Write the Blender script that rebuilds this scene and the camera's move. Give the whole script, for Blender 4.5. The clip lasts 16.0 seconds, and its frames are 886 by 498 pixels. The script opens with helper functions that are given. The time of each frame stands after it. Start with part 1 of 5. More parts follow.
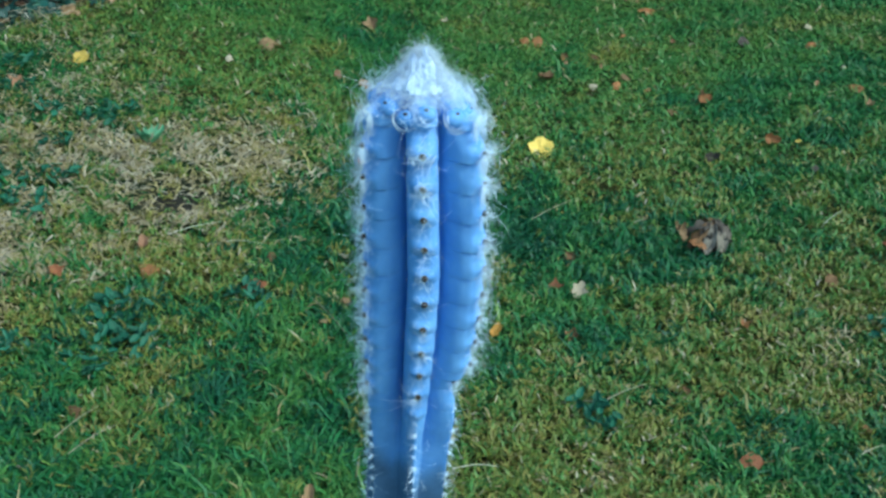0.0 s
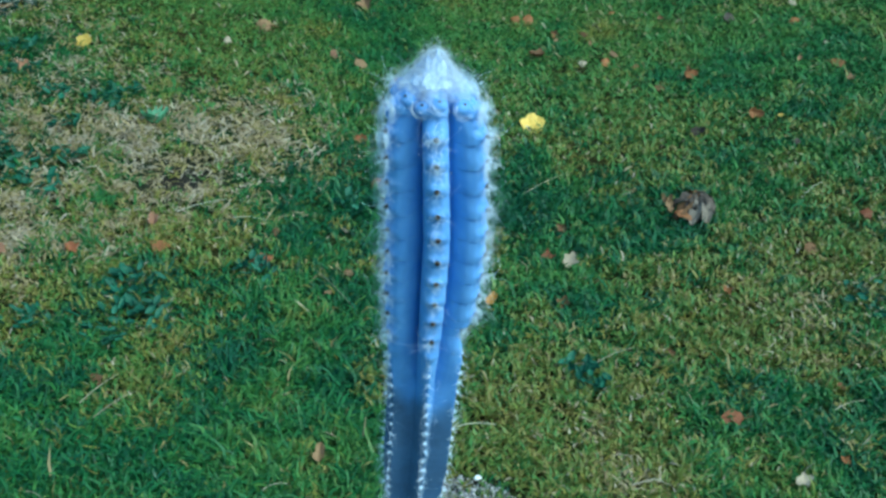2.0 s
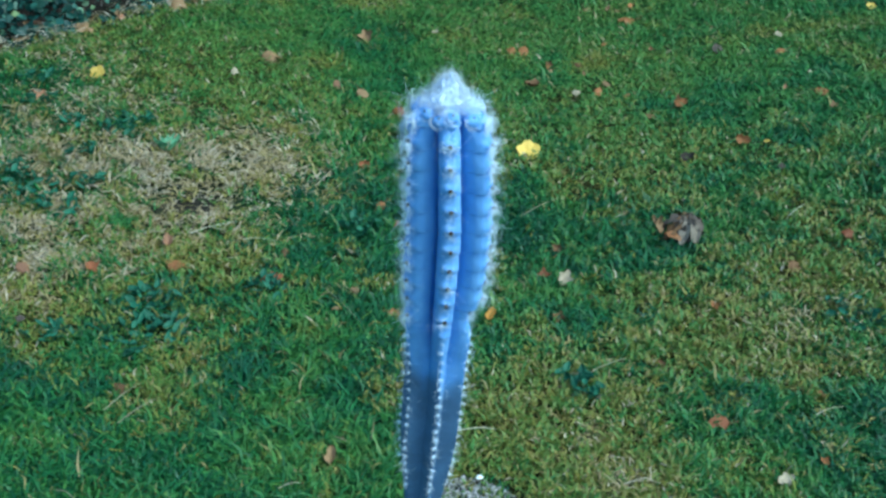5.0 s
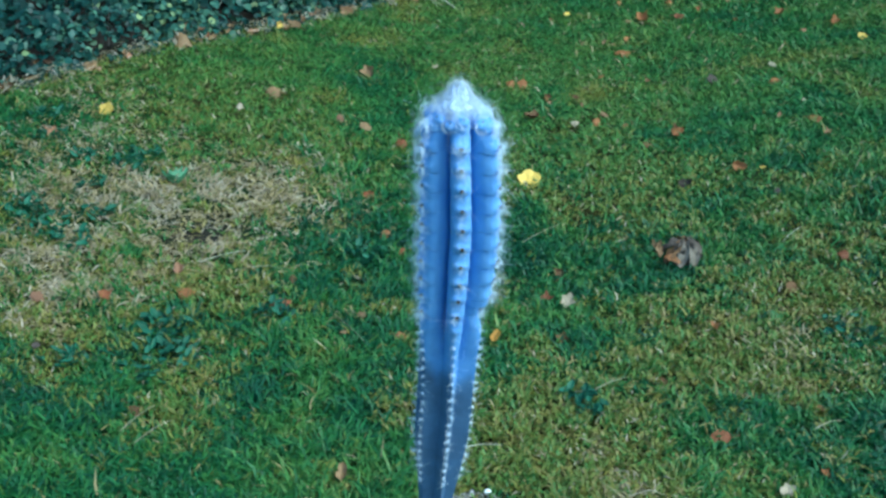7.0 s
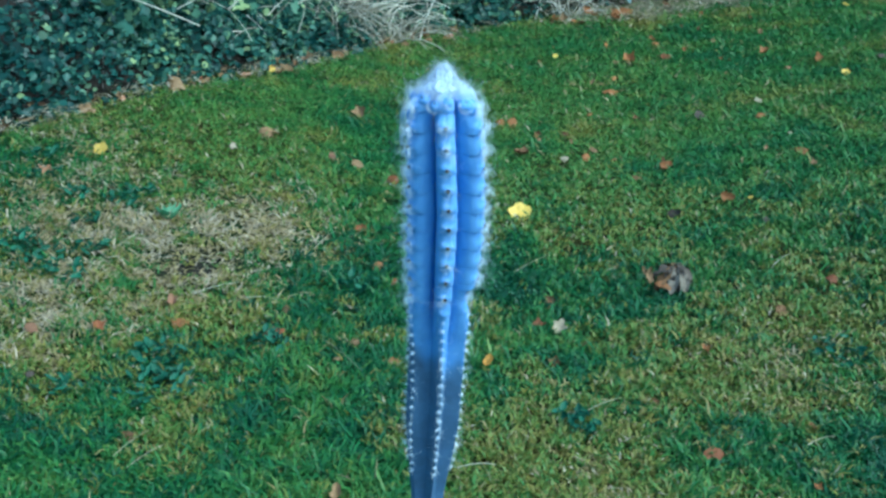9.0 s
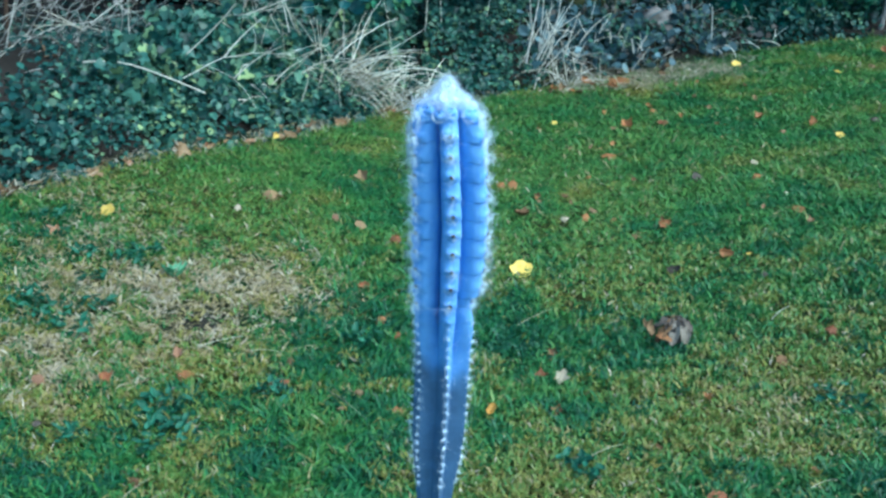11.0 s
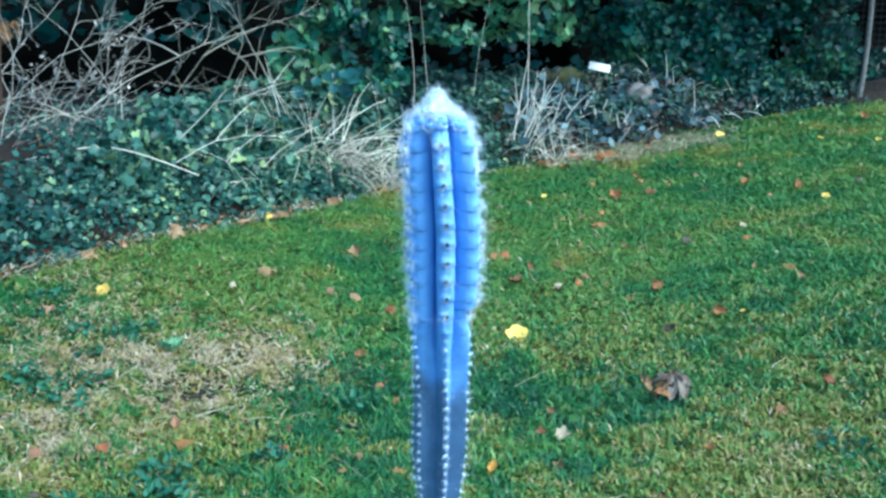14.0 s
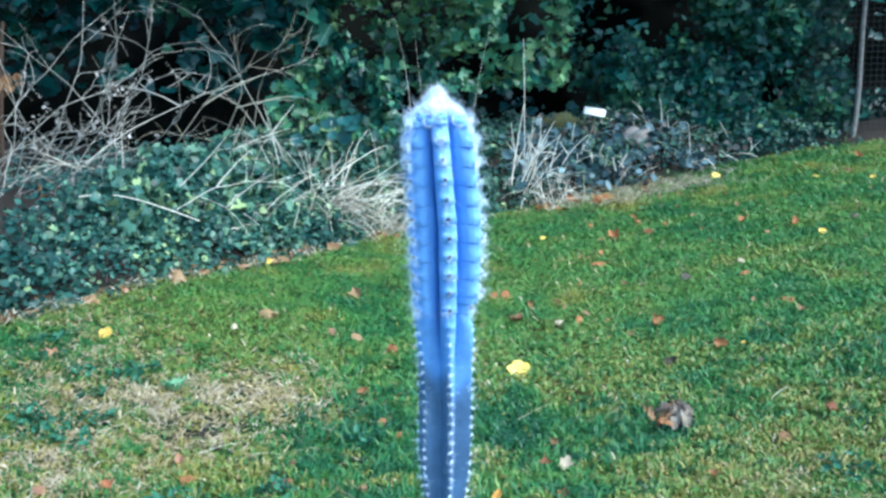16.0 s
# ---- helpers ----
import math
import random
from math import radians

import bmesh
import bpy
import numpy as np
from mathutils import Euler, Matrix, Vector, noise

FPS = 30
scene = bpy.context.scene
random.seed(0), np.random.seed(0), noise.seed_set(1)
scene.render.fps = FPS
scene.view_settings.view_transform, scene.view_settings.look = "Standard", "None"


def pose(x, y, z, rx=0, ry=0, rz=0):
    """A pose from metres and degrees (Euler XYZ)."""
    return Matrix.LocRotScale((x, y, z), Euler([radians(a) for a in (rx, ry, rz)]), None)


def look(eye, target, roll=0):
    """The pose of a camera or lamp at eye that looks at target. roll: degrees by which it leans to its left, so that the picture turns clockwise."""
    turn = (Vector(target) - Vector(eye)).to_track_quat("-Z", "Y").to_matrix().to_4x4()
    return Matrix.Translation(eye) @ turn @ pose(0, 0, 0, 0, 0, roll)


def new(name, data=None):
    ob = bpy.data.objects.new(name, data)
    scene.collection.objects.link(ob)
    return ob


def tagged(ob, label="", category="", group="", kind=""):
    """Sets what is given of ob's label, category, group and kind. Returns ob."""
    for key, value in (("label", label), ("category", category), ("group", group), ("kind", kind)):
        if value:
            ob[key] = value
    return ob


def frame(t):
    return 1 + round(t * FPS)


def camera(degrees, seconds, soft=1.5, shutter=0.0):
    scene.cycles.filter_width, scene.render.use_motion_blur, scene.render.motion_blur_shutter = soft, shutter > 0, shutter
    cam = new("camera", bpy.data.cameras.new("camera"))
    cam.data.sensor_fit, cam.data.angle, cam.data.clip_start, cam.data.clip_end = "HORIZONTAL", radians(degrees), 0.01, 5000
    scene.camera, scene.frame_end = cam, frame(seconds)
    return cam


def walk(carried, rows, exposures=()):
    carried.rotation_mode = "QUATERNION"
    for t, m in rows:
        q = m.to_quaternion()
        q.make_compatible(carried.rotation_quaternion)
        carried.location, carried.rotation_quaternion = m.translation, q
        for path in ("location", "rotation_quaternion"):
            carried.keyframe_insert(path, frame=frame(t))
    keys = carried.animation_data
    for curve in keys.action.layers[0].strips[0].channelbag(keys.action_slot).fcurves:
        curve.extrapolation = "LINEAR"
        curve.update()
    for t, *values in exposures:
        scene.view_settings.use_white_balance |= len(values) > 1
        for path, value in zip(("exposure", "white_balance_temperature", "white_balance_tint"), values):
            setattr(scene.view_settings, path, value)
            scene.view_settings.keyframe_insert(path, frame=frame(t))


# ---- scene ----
cam = camera(46.0, 16.0, 2.75)
PATH = [
    (0, (0.042, -0.506, 1.198), (-0.031, 1.263, 0.269), 4.7),
    (0.5, (0.034, -0.535, 1.215), (-0.036, 1.232, 0.279), 4.5),
    (1, (0.032, -0.563, 1.227), (-0.026, 1.197, 0.277), 4.6),
    (1.5, (0.034, -0.584, 1.237), (-0.017, 1.178, 0.292), 4.6),
    (2, (0.035, -0.614, 1.247), (-0.019, 1.135, 0.278), 4.3),
    (2.5, (0.036, -0.634, 1.251), (-0.019, 1.11, 0.275), 4.4),
    (3, (0.035, -0.667, 1.264), (-0.017, 1.086, 0.303), 4.3),
    (5.5, (0.028, -0.759, 1.284), (-0.025, 1.02, 0.372), 4.1),
    (6, (0.029, -0.777, 1.286), (-0.027, 1.01, 0.39), 4.0),
    (6.5, (0.024, -0.799, 1.285), (-0.039, 1.008, 0.431), 3.8),
    (7, (0.023, -0.815, 1.278), (-0.036, 0.994, 0.427), 3.3),
    (7.5, (0.026, -0.83, 1.267), (-0.034, 0.992, 0.443), 2.9),
    (8, (0.025, -0.844, 1.26), (-0.03, 0.99, 0.463), 2.9),
    (8.5, (0.03, -0.852, 1.245), (-0.024, 0.987, 0.46), 2.5),
    (9, (0.034, -0.862, 1.231), (-0.02, 0.987, 0.47), 2.6),
    (11.5, (0.035, -0.931, 1.172), (-0.029, 0.982, 0.593), 1.9),
    (12, (0.03, -0.936, 1.159), (-0.031, 0.987, 0.615), 1.5),
    (12.5, (0.029, -0.944, 1.151), (-0.028, 0.98, 0.606), 0.8),
    (13, (0.035, -0.953, 1.14), (-0.022, 0.975, 0.61), 0.6),
    (13.5, (0.034, -0.966, 1.134), (-0.024, 0.976, 0.657), 0.7),
    (14, (0.037, -0.964, 1.119), (-0.02, 0.98, 0.656), 0.2),
    (14.5, (0.035, -0.975, 1.104), (-0.023, 0.973, 0.656), -0.4),
    (15, (0.036, -0.987, 1.09), (-0.02, 0.967, 0.669), -0.8),
    (15.5, (0.038, -0.993, 1.079), (-0.02, 0.969, 0.694), -1.0),
    (16, (0.035, -1.0, 1.068), (-0.021, 0.966, 0.704), -0.8),
]
walk(cam, [(t, look(eye, target, roll)) for t, eye, target, roll in PATH], [(0, 1.1, 5600, -15), (2, 1.08, 5300, -18), (3, 1.13, 5300, -17), (6, 1.22, 5300, -14), (9, 1.28, 5100, -16), (12.5, 1.8, 5250, -7), (14, 1.88, 5230, -7), (15.5, 1.88, 5280, -7), (16, 2.1, 5450, -1)])

# ---- world and light ----
SUN_EL, SUN_AZ = radians(50), radians(118)   # azimuth from north (+y) clockwise
world = bpy.data.worlds.new("sky")
scene.world = world
world.use_nodes = True
wn = world.node_tree.nodes
wn.clear()
sky = wn.new("ShaderNodeTexSky")
sky.sky_type = "NISHITA"
sky.sun_disc = False
sky.sun_elevation, sky.sun_rotation = SUN_EL, SUN_AZ
sky.air_density, sky.dust_density, sky.ozone_density = 1.0, 2.0, 1.0
bg = wn.new("ShaderNodeBackground")
bg.inputs["Strength"].default_value = 0.112
wo = wn.new("ShaderNodeOutputWorld")
world.node_tree.links.new(sky.outputs[0], bg.inputs[0])
world.node_tree.links.new(bg.outputs[0], wo.inputs[0])
sun_data = bpy.data.lights.new("sun", "SUN")
sun_data.energy, sun_data.angle, sun_data.color = 1.2, radians(25), (1.0, 0.95, 0.88)
sun = new("sun", sun_data)
sun_dir = Vector((math.sin(SUN_AZ) * math.cos(SUN_EL), math.cos(SUN_AZ) * math.cos(SUN_EL), math.sin(SUN_EL)))
sun.matrix_world = look(sun_dir * 30, (0, 0, 0))

# ---- materials ----


class Nodes:
    """Short forms for building one node material."""

    def __init__(self, name):
        self.mat = bpy.data.materials.new(name)
        self.mat.use_nodes = True
        self.tree = self.mat.node_tree
        self.tree.nodes.clear()
        self.out = self.add("ShaderNodeOutputMaterial")
        self.bsdf = self.add("ShaderNodeBsdfPrincipled")
        self.link(self.bsdf.outputs[0], self.out.inputs["Surface"])

    def add(self, kind, **inputs):
        node = self.tree.nodes.new(kind)
        for key, value in inputs.items():
            node.inputs[key].default_value = value
        return node

    def link(self, a, b):
        self.tree.links.new(a, b)

    def coords(self, which="Object"):
        return self.add("ShaderNodeTexCoord").outputs[which]

    def noise(self, scale, detail=4, vec=None, rough=0.55):
        n = self.add("ShaderNodeTexNoise", Scale=scale, Detail=detail, Roughness=rough)
        if vec is not None:
            self.link(vec, n.inputs["Vector"])
        return n.outputs["Fac"]

    def ramp(self, fac, stops):
        r = self.add("ShaderNodeValToRGB")
        els = r.color_ramp.elements
        while len(els) < len(stops):
            els.new(0.5)
        for el, (p, c) in zip(els, stops):
            el.position, el.color = p, (*c, 1)
        self.link(fac, r.inputs[0])
        return r.outputs[0]

    def mix(self, fac, a, b, mode="MIX"):
        m = self.add("ShaderNodeMix")
        m.data_type, m.blend_type = "RGBA", mode
        for sock, v in ((m.inputs[0], fac), (m.inputs[6], a), (m.inputs[7], b)):
            if isinstance(v, (int, float)):
                sock.default_value = v
            elif isinstance(v, tuple):
                sock.default_value = (*v, 1)
            else:
                self.link(v, sock)
        return m.outputs[2]

    def math(self, op, a, b=0.0, clamp=False):
        m = self.add("ShaderNodeMath")
        m.operation, m.use_clamp = op, clamp
        for sock, v in zip(m.inputs, (a, b)):
            if isinstance(v, (int, float)):
                sock.default_value = v
            else:
                self.link(v, sock)
        return m.outputs[0]

    def bump(self, height, strength=0.4, distance=0.002):
        b = self.add("ShaderNodeBump", Strength=strength, Distance=distance)
        self.link(height, b.inputs["Height"])
        self.link(b.outputs[0], self.bsdf.inputs["Normal"])

    def finish(self, colour, rough=0.6, translucent=0.0, spec=0.3):
        if isinstance(colour, tuple):
            self.bsdf.inputs["Base Color"].default_value = (*colour, 1)
        else:
            self.link(colour, self.bsdf.inputs["Base Color"])
        self.bsdf.inputs["Roughness"].default_value = rough
        self.bsdf.inputs["Specular IOR Level"].default_value = spec
        if translucent:
            t = self.add("ShaderNodeBsdfTranslucent")
            if isinstance(colour, tuple):
                t.inputs[0].default_value = (*colour, 1)
            else:
                self.link(colour, t.inputs[0])
            m = self.add("ShaderNodeMixShader", Fac=translucent)
            self.link(self.bsdf.outputs[0], m.inputs[1])
            self.link(t.outputs[0], m.inputs[2])
            self.link(m.outputs[0], self.out.inputs["Surface"])
        return self.mat


def foliage_material(name, stops, rough=0.45, translucent=0.25, spec=0.4, spread=0.85):
    """Leaves or blades whose tone is the mesh's own 'hue' attribute, varied piece by piece."""
    n = Nodes(name)
    at = n.add("ShaderNodeAttribute")
    at.attribute_name = "hue"
    rnd = n.add("ShaderNodeNewGeometry").outputs["Random Per Island"]
    col = n.ramp(at.outputs["Fac"], stops)
    hsv = n.add("ShaderNodeHueSaturation")
    n.link(col, hsv.inputs["Color"])
    val = n.math("ADD", n.math("MULTIPLY", rnd, spread), 1 - spread * 0.52)
    n.link(val, hsv.inputs["Value"])
    return n.finish(hsv.outputs[0], rough, translucent, spec)


GRASS = foliage_material("grass_blades", [
    (0.0, (0.017, 0.088, 0.043)), (0.2, (0.033, 0.15, 0.04)), (0.4, (0.09, 0.222, 0.044)),
    (0.6, (0.228, 0.216, 0.042)), (0.8, (0.345, 0.275, 0.14)), (1.0, (0.47, 0.41, 0.3))], 0.52, 0.14, 0.45, 0.4)
COVER = foliage_material("ground_cover_leaf", [
    (0.0, (0.01, 0.045, 0.04)), (0.4, (0.035, 0.105, 0.082)), (0.75, (0.095, 0.19, 0.115)), (1.0, (0.24, 0.33, 0.15))], 0.45, 0.15, 0.32, 0.9)
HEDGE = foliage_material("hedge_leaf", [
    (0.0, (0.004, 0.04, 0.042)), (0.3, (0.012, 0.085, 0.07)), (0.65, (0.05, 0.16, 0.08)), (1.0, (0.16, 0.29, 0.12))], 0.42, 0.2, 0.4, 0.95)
STRAW = foliage_material("dry_straw", [
    (0.0, (0.18, 0.15, 0.09)), (0.5, (0.4, 0.36, 0.25)), (1.0, (0.8, 0.78, 0.71))], 0.6, 0.15)


def soil_material():
    n = Nodes("mossy_ground")
    v = n.coords()
    big = n.noise(1.3, 5, v)
    fine = n.noise(90, 6, v, 0.7)
    green = n.ramp(fine, [(0.32, (0.003, 0.012, 0.004)), (0.55, (0.011, 0.045, 0.01)), (0.75, (0.04, 0.08, 0.018))])
    olive = n.ramp(fine, [(0.32, (0.008, 0.011, 0.003)), (0.55, (0.036, 0.038, 0.008)), (0.75, (0.1, 0.085, 0.02))])
    tone = n.add("ShaderNodeAttribute")
    tone.attribute_name = "tone"
    moss = n.mix(tone.outputs["Fac"], green, olive)
    earth = n.ramp(fine, [(0.3, (0.008, 0.008, 0.007)), (0.7, (0.05, 0.042, 0.036))])
    at = n.add("ShaderNodeAttribute")
    at.attribute_name = "bare"
    f = n.math("ADD", at.outputs["Fac"], n.math("MULTIPLY", n.math("SUBTRACT", big, 0.5), 0.5), True)
    n.bump(fine, 0.8, 0.01)
    return n.finish(n.mix(f, moss, earth), 0.9, 0, 0.15)


def skin_material():
    """Waxy blue bloom on the young growth, worn off to a dull grey-blue on the old stem, by the mesh's 'age'."""
    n = Nodes("waxy_cactus_skin")
    v = n.coords()
    blotch = n.noise(38, 5, v, 0.6)
    grain = n.noise(600, 3, v, 0.6)
    young = n.ramp(blotch, [(0.3, (0.1, 0.275, 0.69)), (0.68, (0.17, 0.385, 0.8))])
    old = n.ramp(blotch, [(0.3, (0.026, 0.078, 0.18)), (0.68, (0.058, 0.142, 0.3))])
    at = n.add("ShaderNodeAttribute")
    at.attribute_name = "hue"
    age = n.math("ADD", at.outputs["Fac"], n.math("MULTIPLY", n.math("SUBTRACT", n.noise(90, 4, v), 0.5), 0.5), True)
    c = n.mix(age, young, old)
    c = n.mix(n.math("MULTIPLY", grain, 0.1), c, (0.75, 0.85, 0.95))
    n.bump(grain, 0.15, 0.0004)
    return n.finish(c, 0.5, 0, 0.35)


SKIN = skin_material()


def plain(name, a, b, scale=60, rough=0.6, translucent=0.0, spec=0.3, bump=0.3):
    n = Nodes(name)
    v = n.coords()
    f = n.noise(scale, 6, v, 0.65)
    info = n.add("ShaderNodeObjectInfo")
    c = n.ramp(f, [(0.3, a), (0.7, b)])
    hsv = n.add("ShaderNodeHueSaturation")
    n.link(c, hsv.inputs["Color"])
    n.link(n.math("ADD", n.math("MULTIPLY", info.outputs["Random"], 0.5), 0.75), hsv.inputs["Value"])
    if bump:
        n.bump(f, bump, 0.003)
    return n.finish(hsv.outputs[0], rough, translucent, spec)


CORK = plain("corky_base", (0.09, 0.085, 0.07), (0.19, 0.17, 0.14), 120, 0.8)
WOOL = plain("white_wool", (0.78, 0.88, 1.0), (0.88, 0.95, 1.0), 200, 0.8, 0.35, 0.1, 0)
WOOL_CORE = plain("matted_wool", (0.5, 0.62, 0.84), (0.66, 0.77, 0.94), 420, 0.9, 0, 0.05, 0.5)
AREOLE = plain("brown_felt", (0.03, 0.022, 0.018), (0.09, 0.065, 0.05), 900, 0.9, 0, 0.1)
WITHERED = foliage_material("withered_leaf_bits", [(0.0, (0.05, 0.04, 0.033)), (0.5, (0.15, 0.135, 0.12)), (1.0, (0.42, 0.41, 0.4))], 0.7, 0.1, 0.15)
SPINE = plain("brown_spine", (0.01, 0.01, 0.01), (0.03, 0.028, 0.026), 300, 0.5, 0, 0.3)
SOIL = soil_material()
LEAF = {
    "yellow": plain("leaf_yellow", (0.7, 0.46, 0.06), (0.84, 0.62, 0.17), 70, 0.5, 0.2),
    "amber": plain("leaf_amber", (0.5, 0.24, 0.045), (0.72, 0.42, 0.1), 70, 0.5, 0.2),
    "tan": plain("leaf_tan", (0.16, 0.1, 0.05), (0.35, 0.23, 0.12), 70, 0.6, 0.15),
    "orange": plain("leaf_orange", (0.24, 0.1, 0.035), (0.43, 0.2, 0.08), 60, 0.6, 0.15),
    "pale": plain("leaf_pale", (0.34, 0.28, 0.19), (0.58, 0.5, 0.37), 60, 0.6, 0.15),
    "rust": plain("leaf_rust", (0.12, 0.045, 0.02), (0.3, 0.11, 0.046), 60, 0.6, 0.1),
    "pink": plain("leaf_pink", (0.22, 0.11, 0.06), (0.4, 0.22, 0.13), 60, 0.6, 0.1),
    "brown": plain("leaf_brown", (0.05, 0.028, 0.016), (0.25, 0.14, 0.06), 50, 0.7, 0.05),
    "pale_grey": plain("leaf_pale_grey", (0.1, 0.085, 0.065), (0.33, 0.285, 0.225), 50, 0.7, 0.05),
    "grey": plain("leaf_grey", (0.02, 0.017, 0.014), (0.13, 0.105, 0.085), 50, 0.7, 0.05),
}
WEED = plain("weed_leaf", (0.018, 0.09, 0.052), (0.045, 0.16, 0.09), 40, 0.5, 0.15)
WEED_LIGHT = plain("rosette_leaf", (0.1, 0.28, 0.14), (0.2, 0.42, 0.24), 40, 0.4, 0.2)
SPRIG = plain("sprig_leaf", (0.012, 0.055, 0.06), (0.03, 0.11, 0.11), 20, 0.45, 0.1)
PEBBLE = plain("pebble_stone", (0.16, 0.16, 0.16), (0.5, 0.5, 0.49), 1.2, 0.7)
GRIT = plain("fine_grit", (0.14, 0.14, 0.135), (0.46, 0.46, 0.45), 220, 0.8, 0, 0.2, 0)
TWIG = plain("bare_twig_bark", (0.13, 0.125, 0.105), (0.55, 0.54, 0.49), 35, 0.65)
BARK = plain("dark_brown_bark", (0.02, 0.014, 0.01), (0.09, 0.055, 0.035), 50, 0.85)
POSTWOOD = plain("weathered_post_wood", (0.09, 0.088, 0.082), (0.23, 0.22, 0.21), 40, 0.75)
WIRE = plain("galvanised_wire", (0.012, 0.016, 0.02), (0.025, 0.032, 0.038), 60, 0.5)
TAG = plain("white_plastic_tag", (0.75, 0.77, 0.78), (0.86, 0.87, 0.87), 30, 0.4, 0, 0.4, 0)
ROCK = plain("mossy_rock", (0.1, 0.1, 0.09), (0.32, 0.28, 0.26), 18, 0.8, 0, 0.2, 0.6)
# near-black colour that paints the deep shade inside the hedge
HEDGE_SHADE = plain("painted_hedge_shade", (0.001, 0.0015, 0.0015), (0.003, 0.0045, 0.0035), 9, 0.9, 0, 0.1, 0.6)

# ---- the lie of the land ----
EDGE_X = (-6.0, -2.3, -1.73, -1.39, -1.05, -0.65, -0.47, 0.3, 1.0, 1.6, 1.95, 2.73, 3.3, 8.0)
EDGE_Y = (-3.0, 1.2, 2.73, 3.76, 4.37, 5.3, 5.84, 6.6, 7.05, 7.25, 7.5, 7.75, 7.7, 7.7)


def smooth(a):
    a = np.clip(a, 0, 1)
    return a * a * (3 - 2 * a)


def bed_depth(x, y):
    """How far behind the lawn's edge a place lies; negative on the lawn."""
    d = y - np.interp(x, EDGE_X, EDGE_Y)
    return np.where(x < -0.4, d * 0.5, d)


def ground_z(x, y):
    x, y = np.asarray(x, float), np.asarray(y, float)
    lawn = smooth((y - 0.8) / 1.6) * (-0.075 + 0.08 * x * x / (1 + x * x / 9) * np.exp(-(x / 9.0) ** 4))
    return lawn + np.interp(x, (-3.0, -1.9, -0.9, 0.5, 1.8, 2.8), (0.08, 0.2, 0.36, 0.46, 0.42, 0.12)) * smooth(bed_depth(x, y) / np.interp(x, (-1.0, 0.3), (1.1, 0.6))) * smooth((y + 2) / 3)


GRID = np.random.default_rng(5).random((160, 160))


def field(x, y, size):
    """Smooth noise from 0 to 1 with features of about the given size in metres."""
    x, y = np.asarray(x) / size + 500, np.asarray(y) / size + 500
    i, j = np.floor(x).astype(int), np.floor(y).astype(int)
    u, v = smooth(x - i), smooth(y - j)
    g = lambda a, b: GRID[a % 160, b % 160]
    return (g(i, j) * (1 - u) + g(i + 1, j) * u) * (1 - v) + (g(i, j + 1) * (1 - u) + g(i + 1, j + 1) * u) * v


# bleached places of the lawn: x, y, radius, strength
DRY = [(-0.66, 2.36, 0.17, 0.75), (-0.86, 2.3, 0.12, 0.6), (-1.0, 2.05, 0.17, 0.85), (-0.93, 1.74, 0.13, 0.7), (-1.08, 1.46, 0.13, 0.75), (-0.62, 2.1, 0.1, 0.5),
       (-1.22, 2.2, 0.13, 0.55), (-1.4, 2.45, 0.12, 0.45), (-0.72, 1.8, 0.12, 0.4), (-1.2, 1.75, 0.12, 0.5), (-1.15, 2.62, 0.1, 0.4), (0.34, 0.86, 0.07, 0.4), (0.84, 1.5, 0.12, 0.25), (-1.45, 2.9, 0.14, 0.4)]
# mossy (+) and lush (-) places: x, y, radius, strength
MOSSY = [(0.52, 2.54, 0.24, 0.75), (0.36, 3.06, 0.2, 0.3), (0.88, 1.64, 0.2, 0.6), (0.46, 1.38, 0.24, 0.55), (0.14, 1.04, 0.15, 0.55), (-0.12, 1.09, 0.07, 0.8),
         (0.3, 0.88, 0.2, 0.6), (-0.87, 1.22, 0.16, 0.5), (-1.1, 3.1, 0.24, 0.8), (-0.75, 3.0, 0.16, 0.45), (-1.4, 3.5, 0.15, 0.4), (-0.6, 1.42, 0.2, 0.35), (0.5, 4.6, 0.5, 0.25), (-0.6, 1.0, 0.16, 0.4), (0.95, 1.9, 0.18, 0.4)]
LUSH = [(-0.25, 0.95, 0.14, 0.5), (-0.35, 3.5, 0.3, 0.45), (0.28, 2.05, 0.17, 0.6), (0.8, 2.16, 0.16, 0.3), (-0.28, 1.95, 0.22, 0.55), (-0.32, 1.27, 0.15, 0.5), (1.9, 5.0, 0.8, 0.9),
        (1.5, 3.3, 0.4, 0.3), (-0.74, 0.8, 0.14, 0.45), (0.76, 0.98, 0.13, 0.5), (1.02, 1.25, 0.12, 0.5), (0.54, 1.12, 0.08, 0.4), (2.4, 7.0, 0.8, 0.4)]


def spots(x, y, places):
    d = np.zeros_like(x)
    for cx, cy, r, s in places:
        d += s * np.exp(-((x - cx) ** 2 + ((y - cy) / 1.2) ** 2) / (2 * r * r))
    return d


def dryness(x, y):
    return np.clip(spots(x, y, DRY), 0, 1)


def moss_share(x, y):
    """How much of the lawn is olive moss rather than grass, 0 to 1."""
    g = 0.3 + spots(x, y, MOSSY) - spots(x, y, LUSH) + 0.6 * (field(x, y, 0.33) - 0.5) + 1.15 * (field(x, y, 0.1) - 0.5)
    return np.clip(g * (1 - 0.25 * smooth((y - 2.4) / 1.5)), 0, 1)


def bareness(x, y):
    soil = 1.0 * np.exp(-((x + 0.78) ** 2 + ((y - 1.93) / 1.4) ** 2) / (2 * 0.085 ** 2))
    grit = np.where(((x - 0.07) / 0.11) ** 2 + ((y - 0.72) / 0.09) ** 2 < 1, 0.9, 0)
    return np.maximum(np.maximum(soil, grit), smooth(bed_depth(x, y) / 0.15))


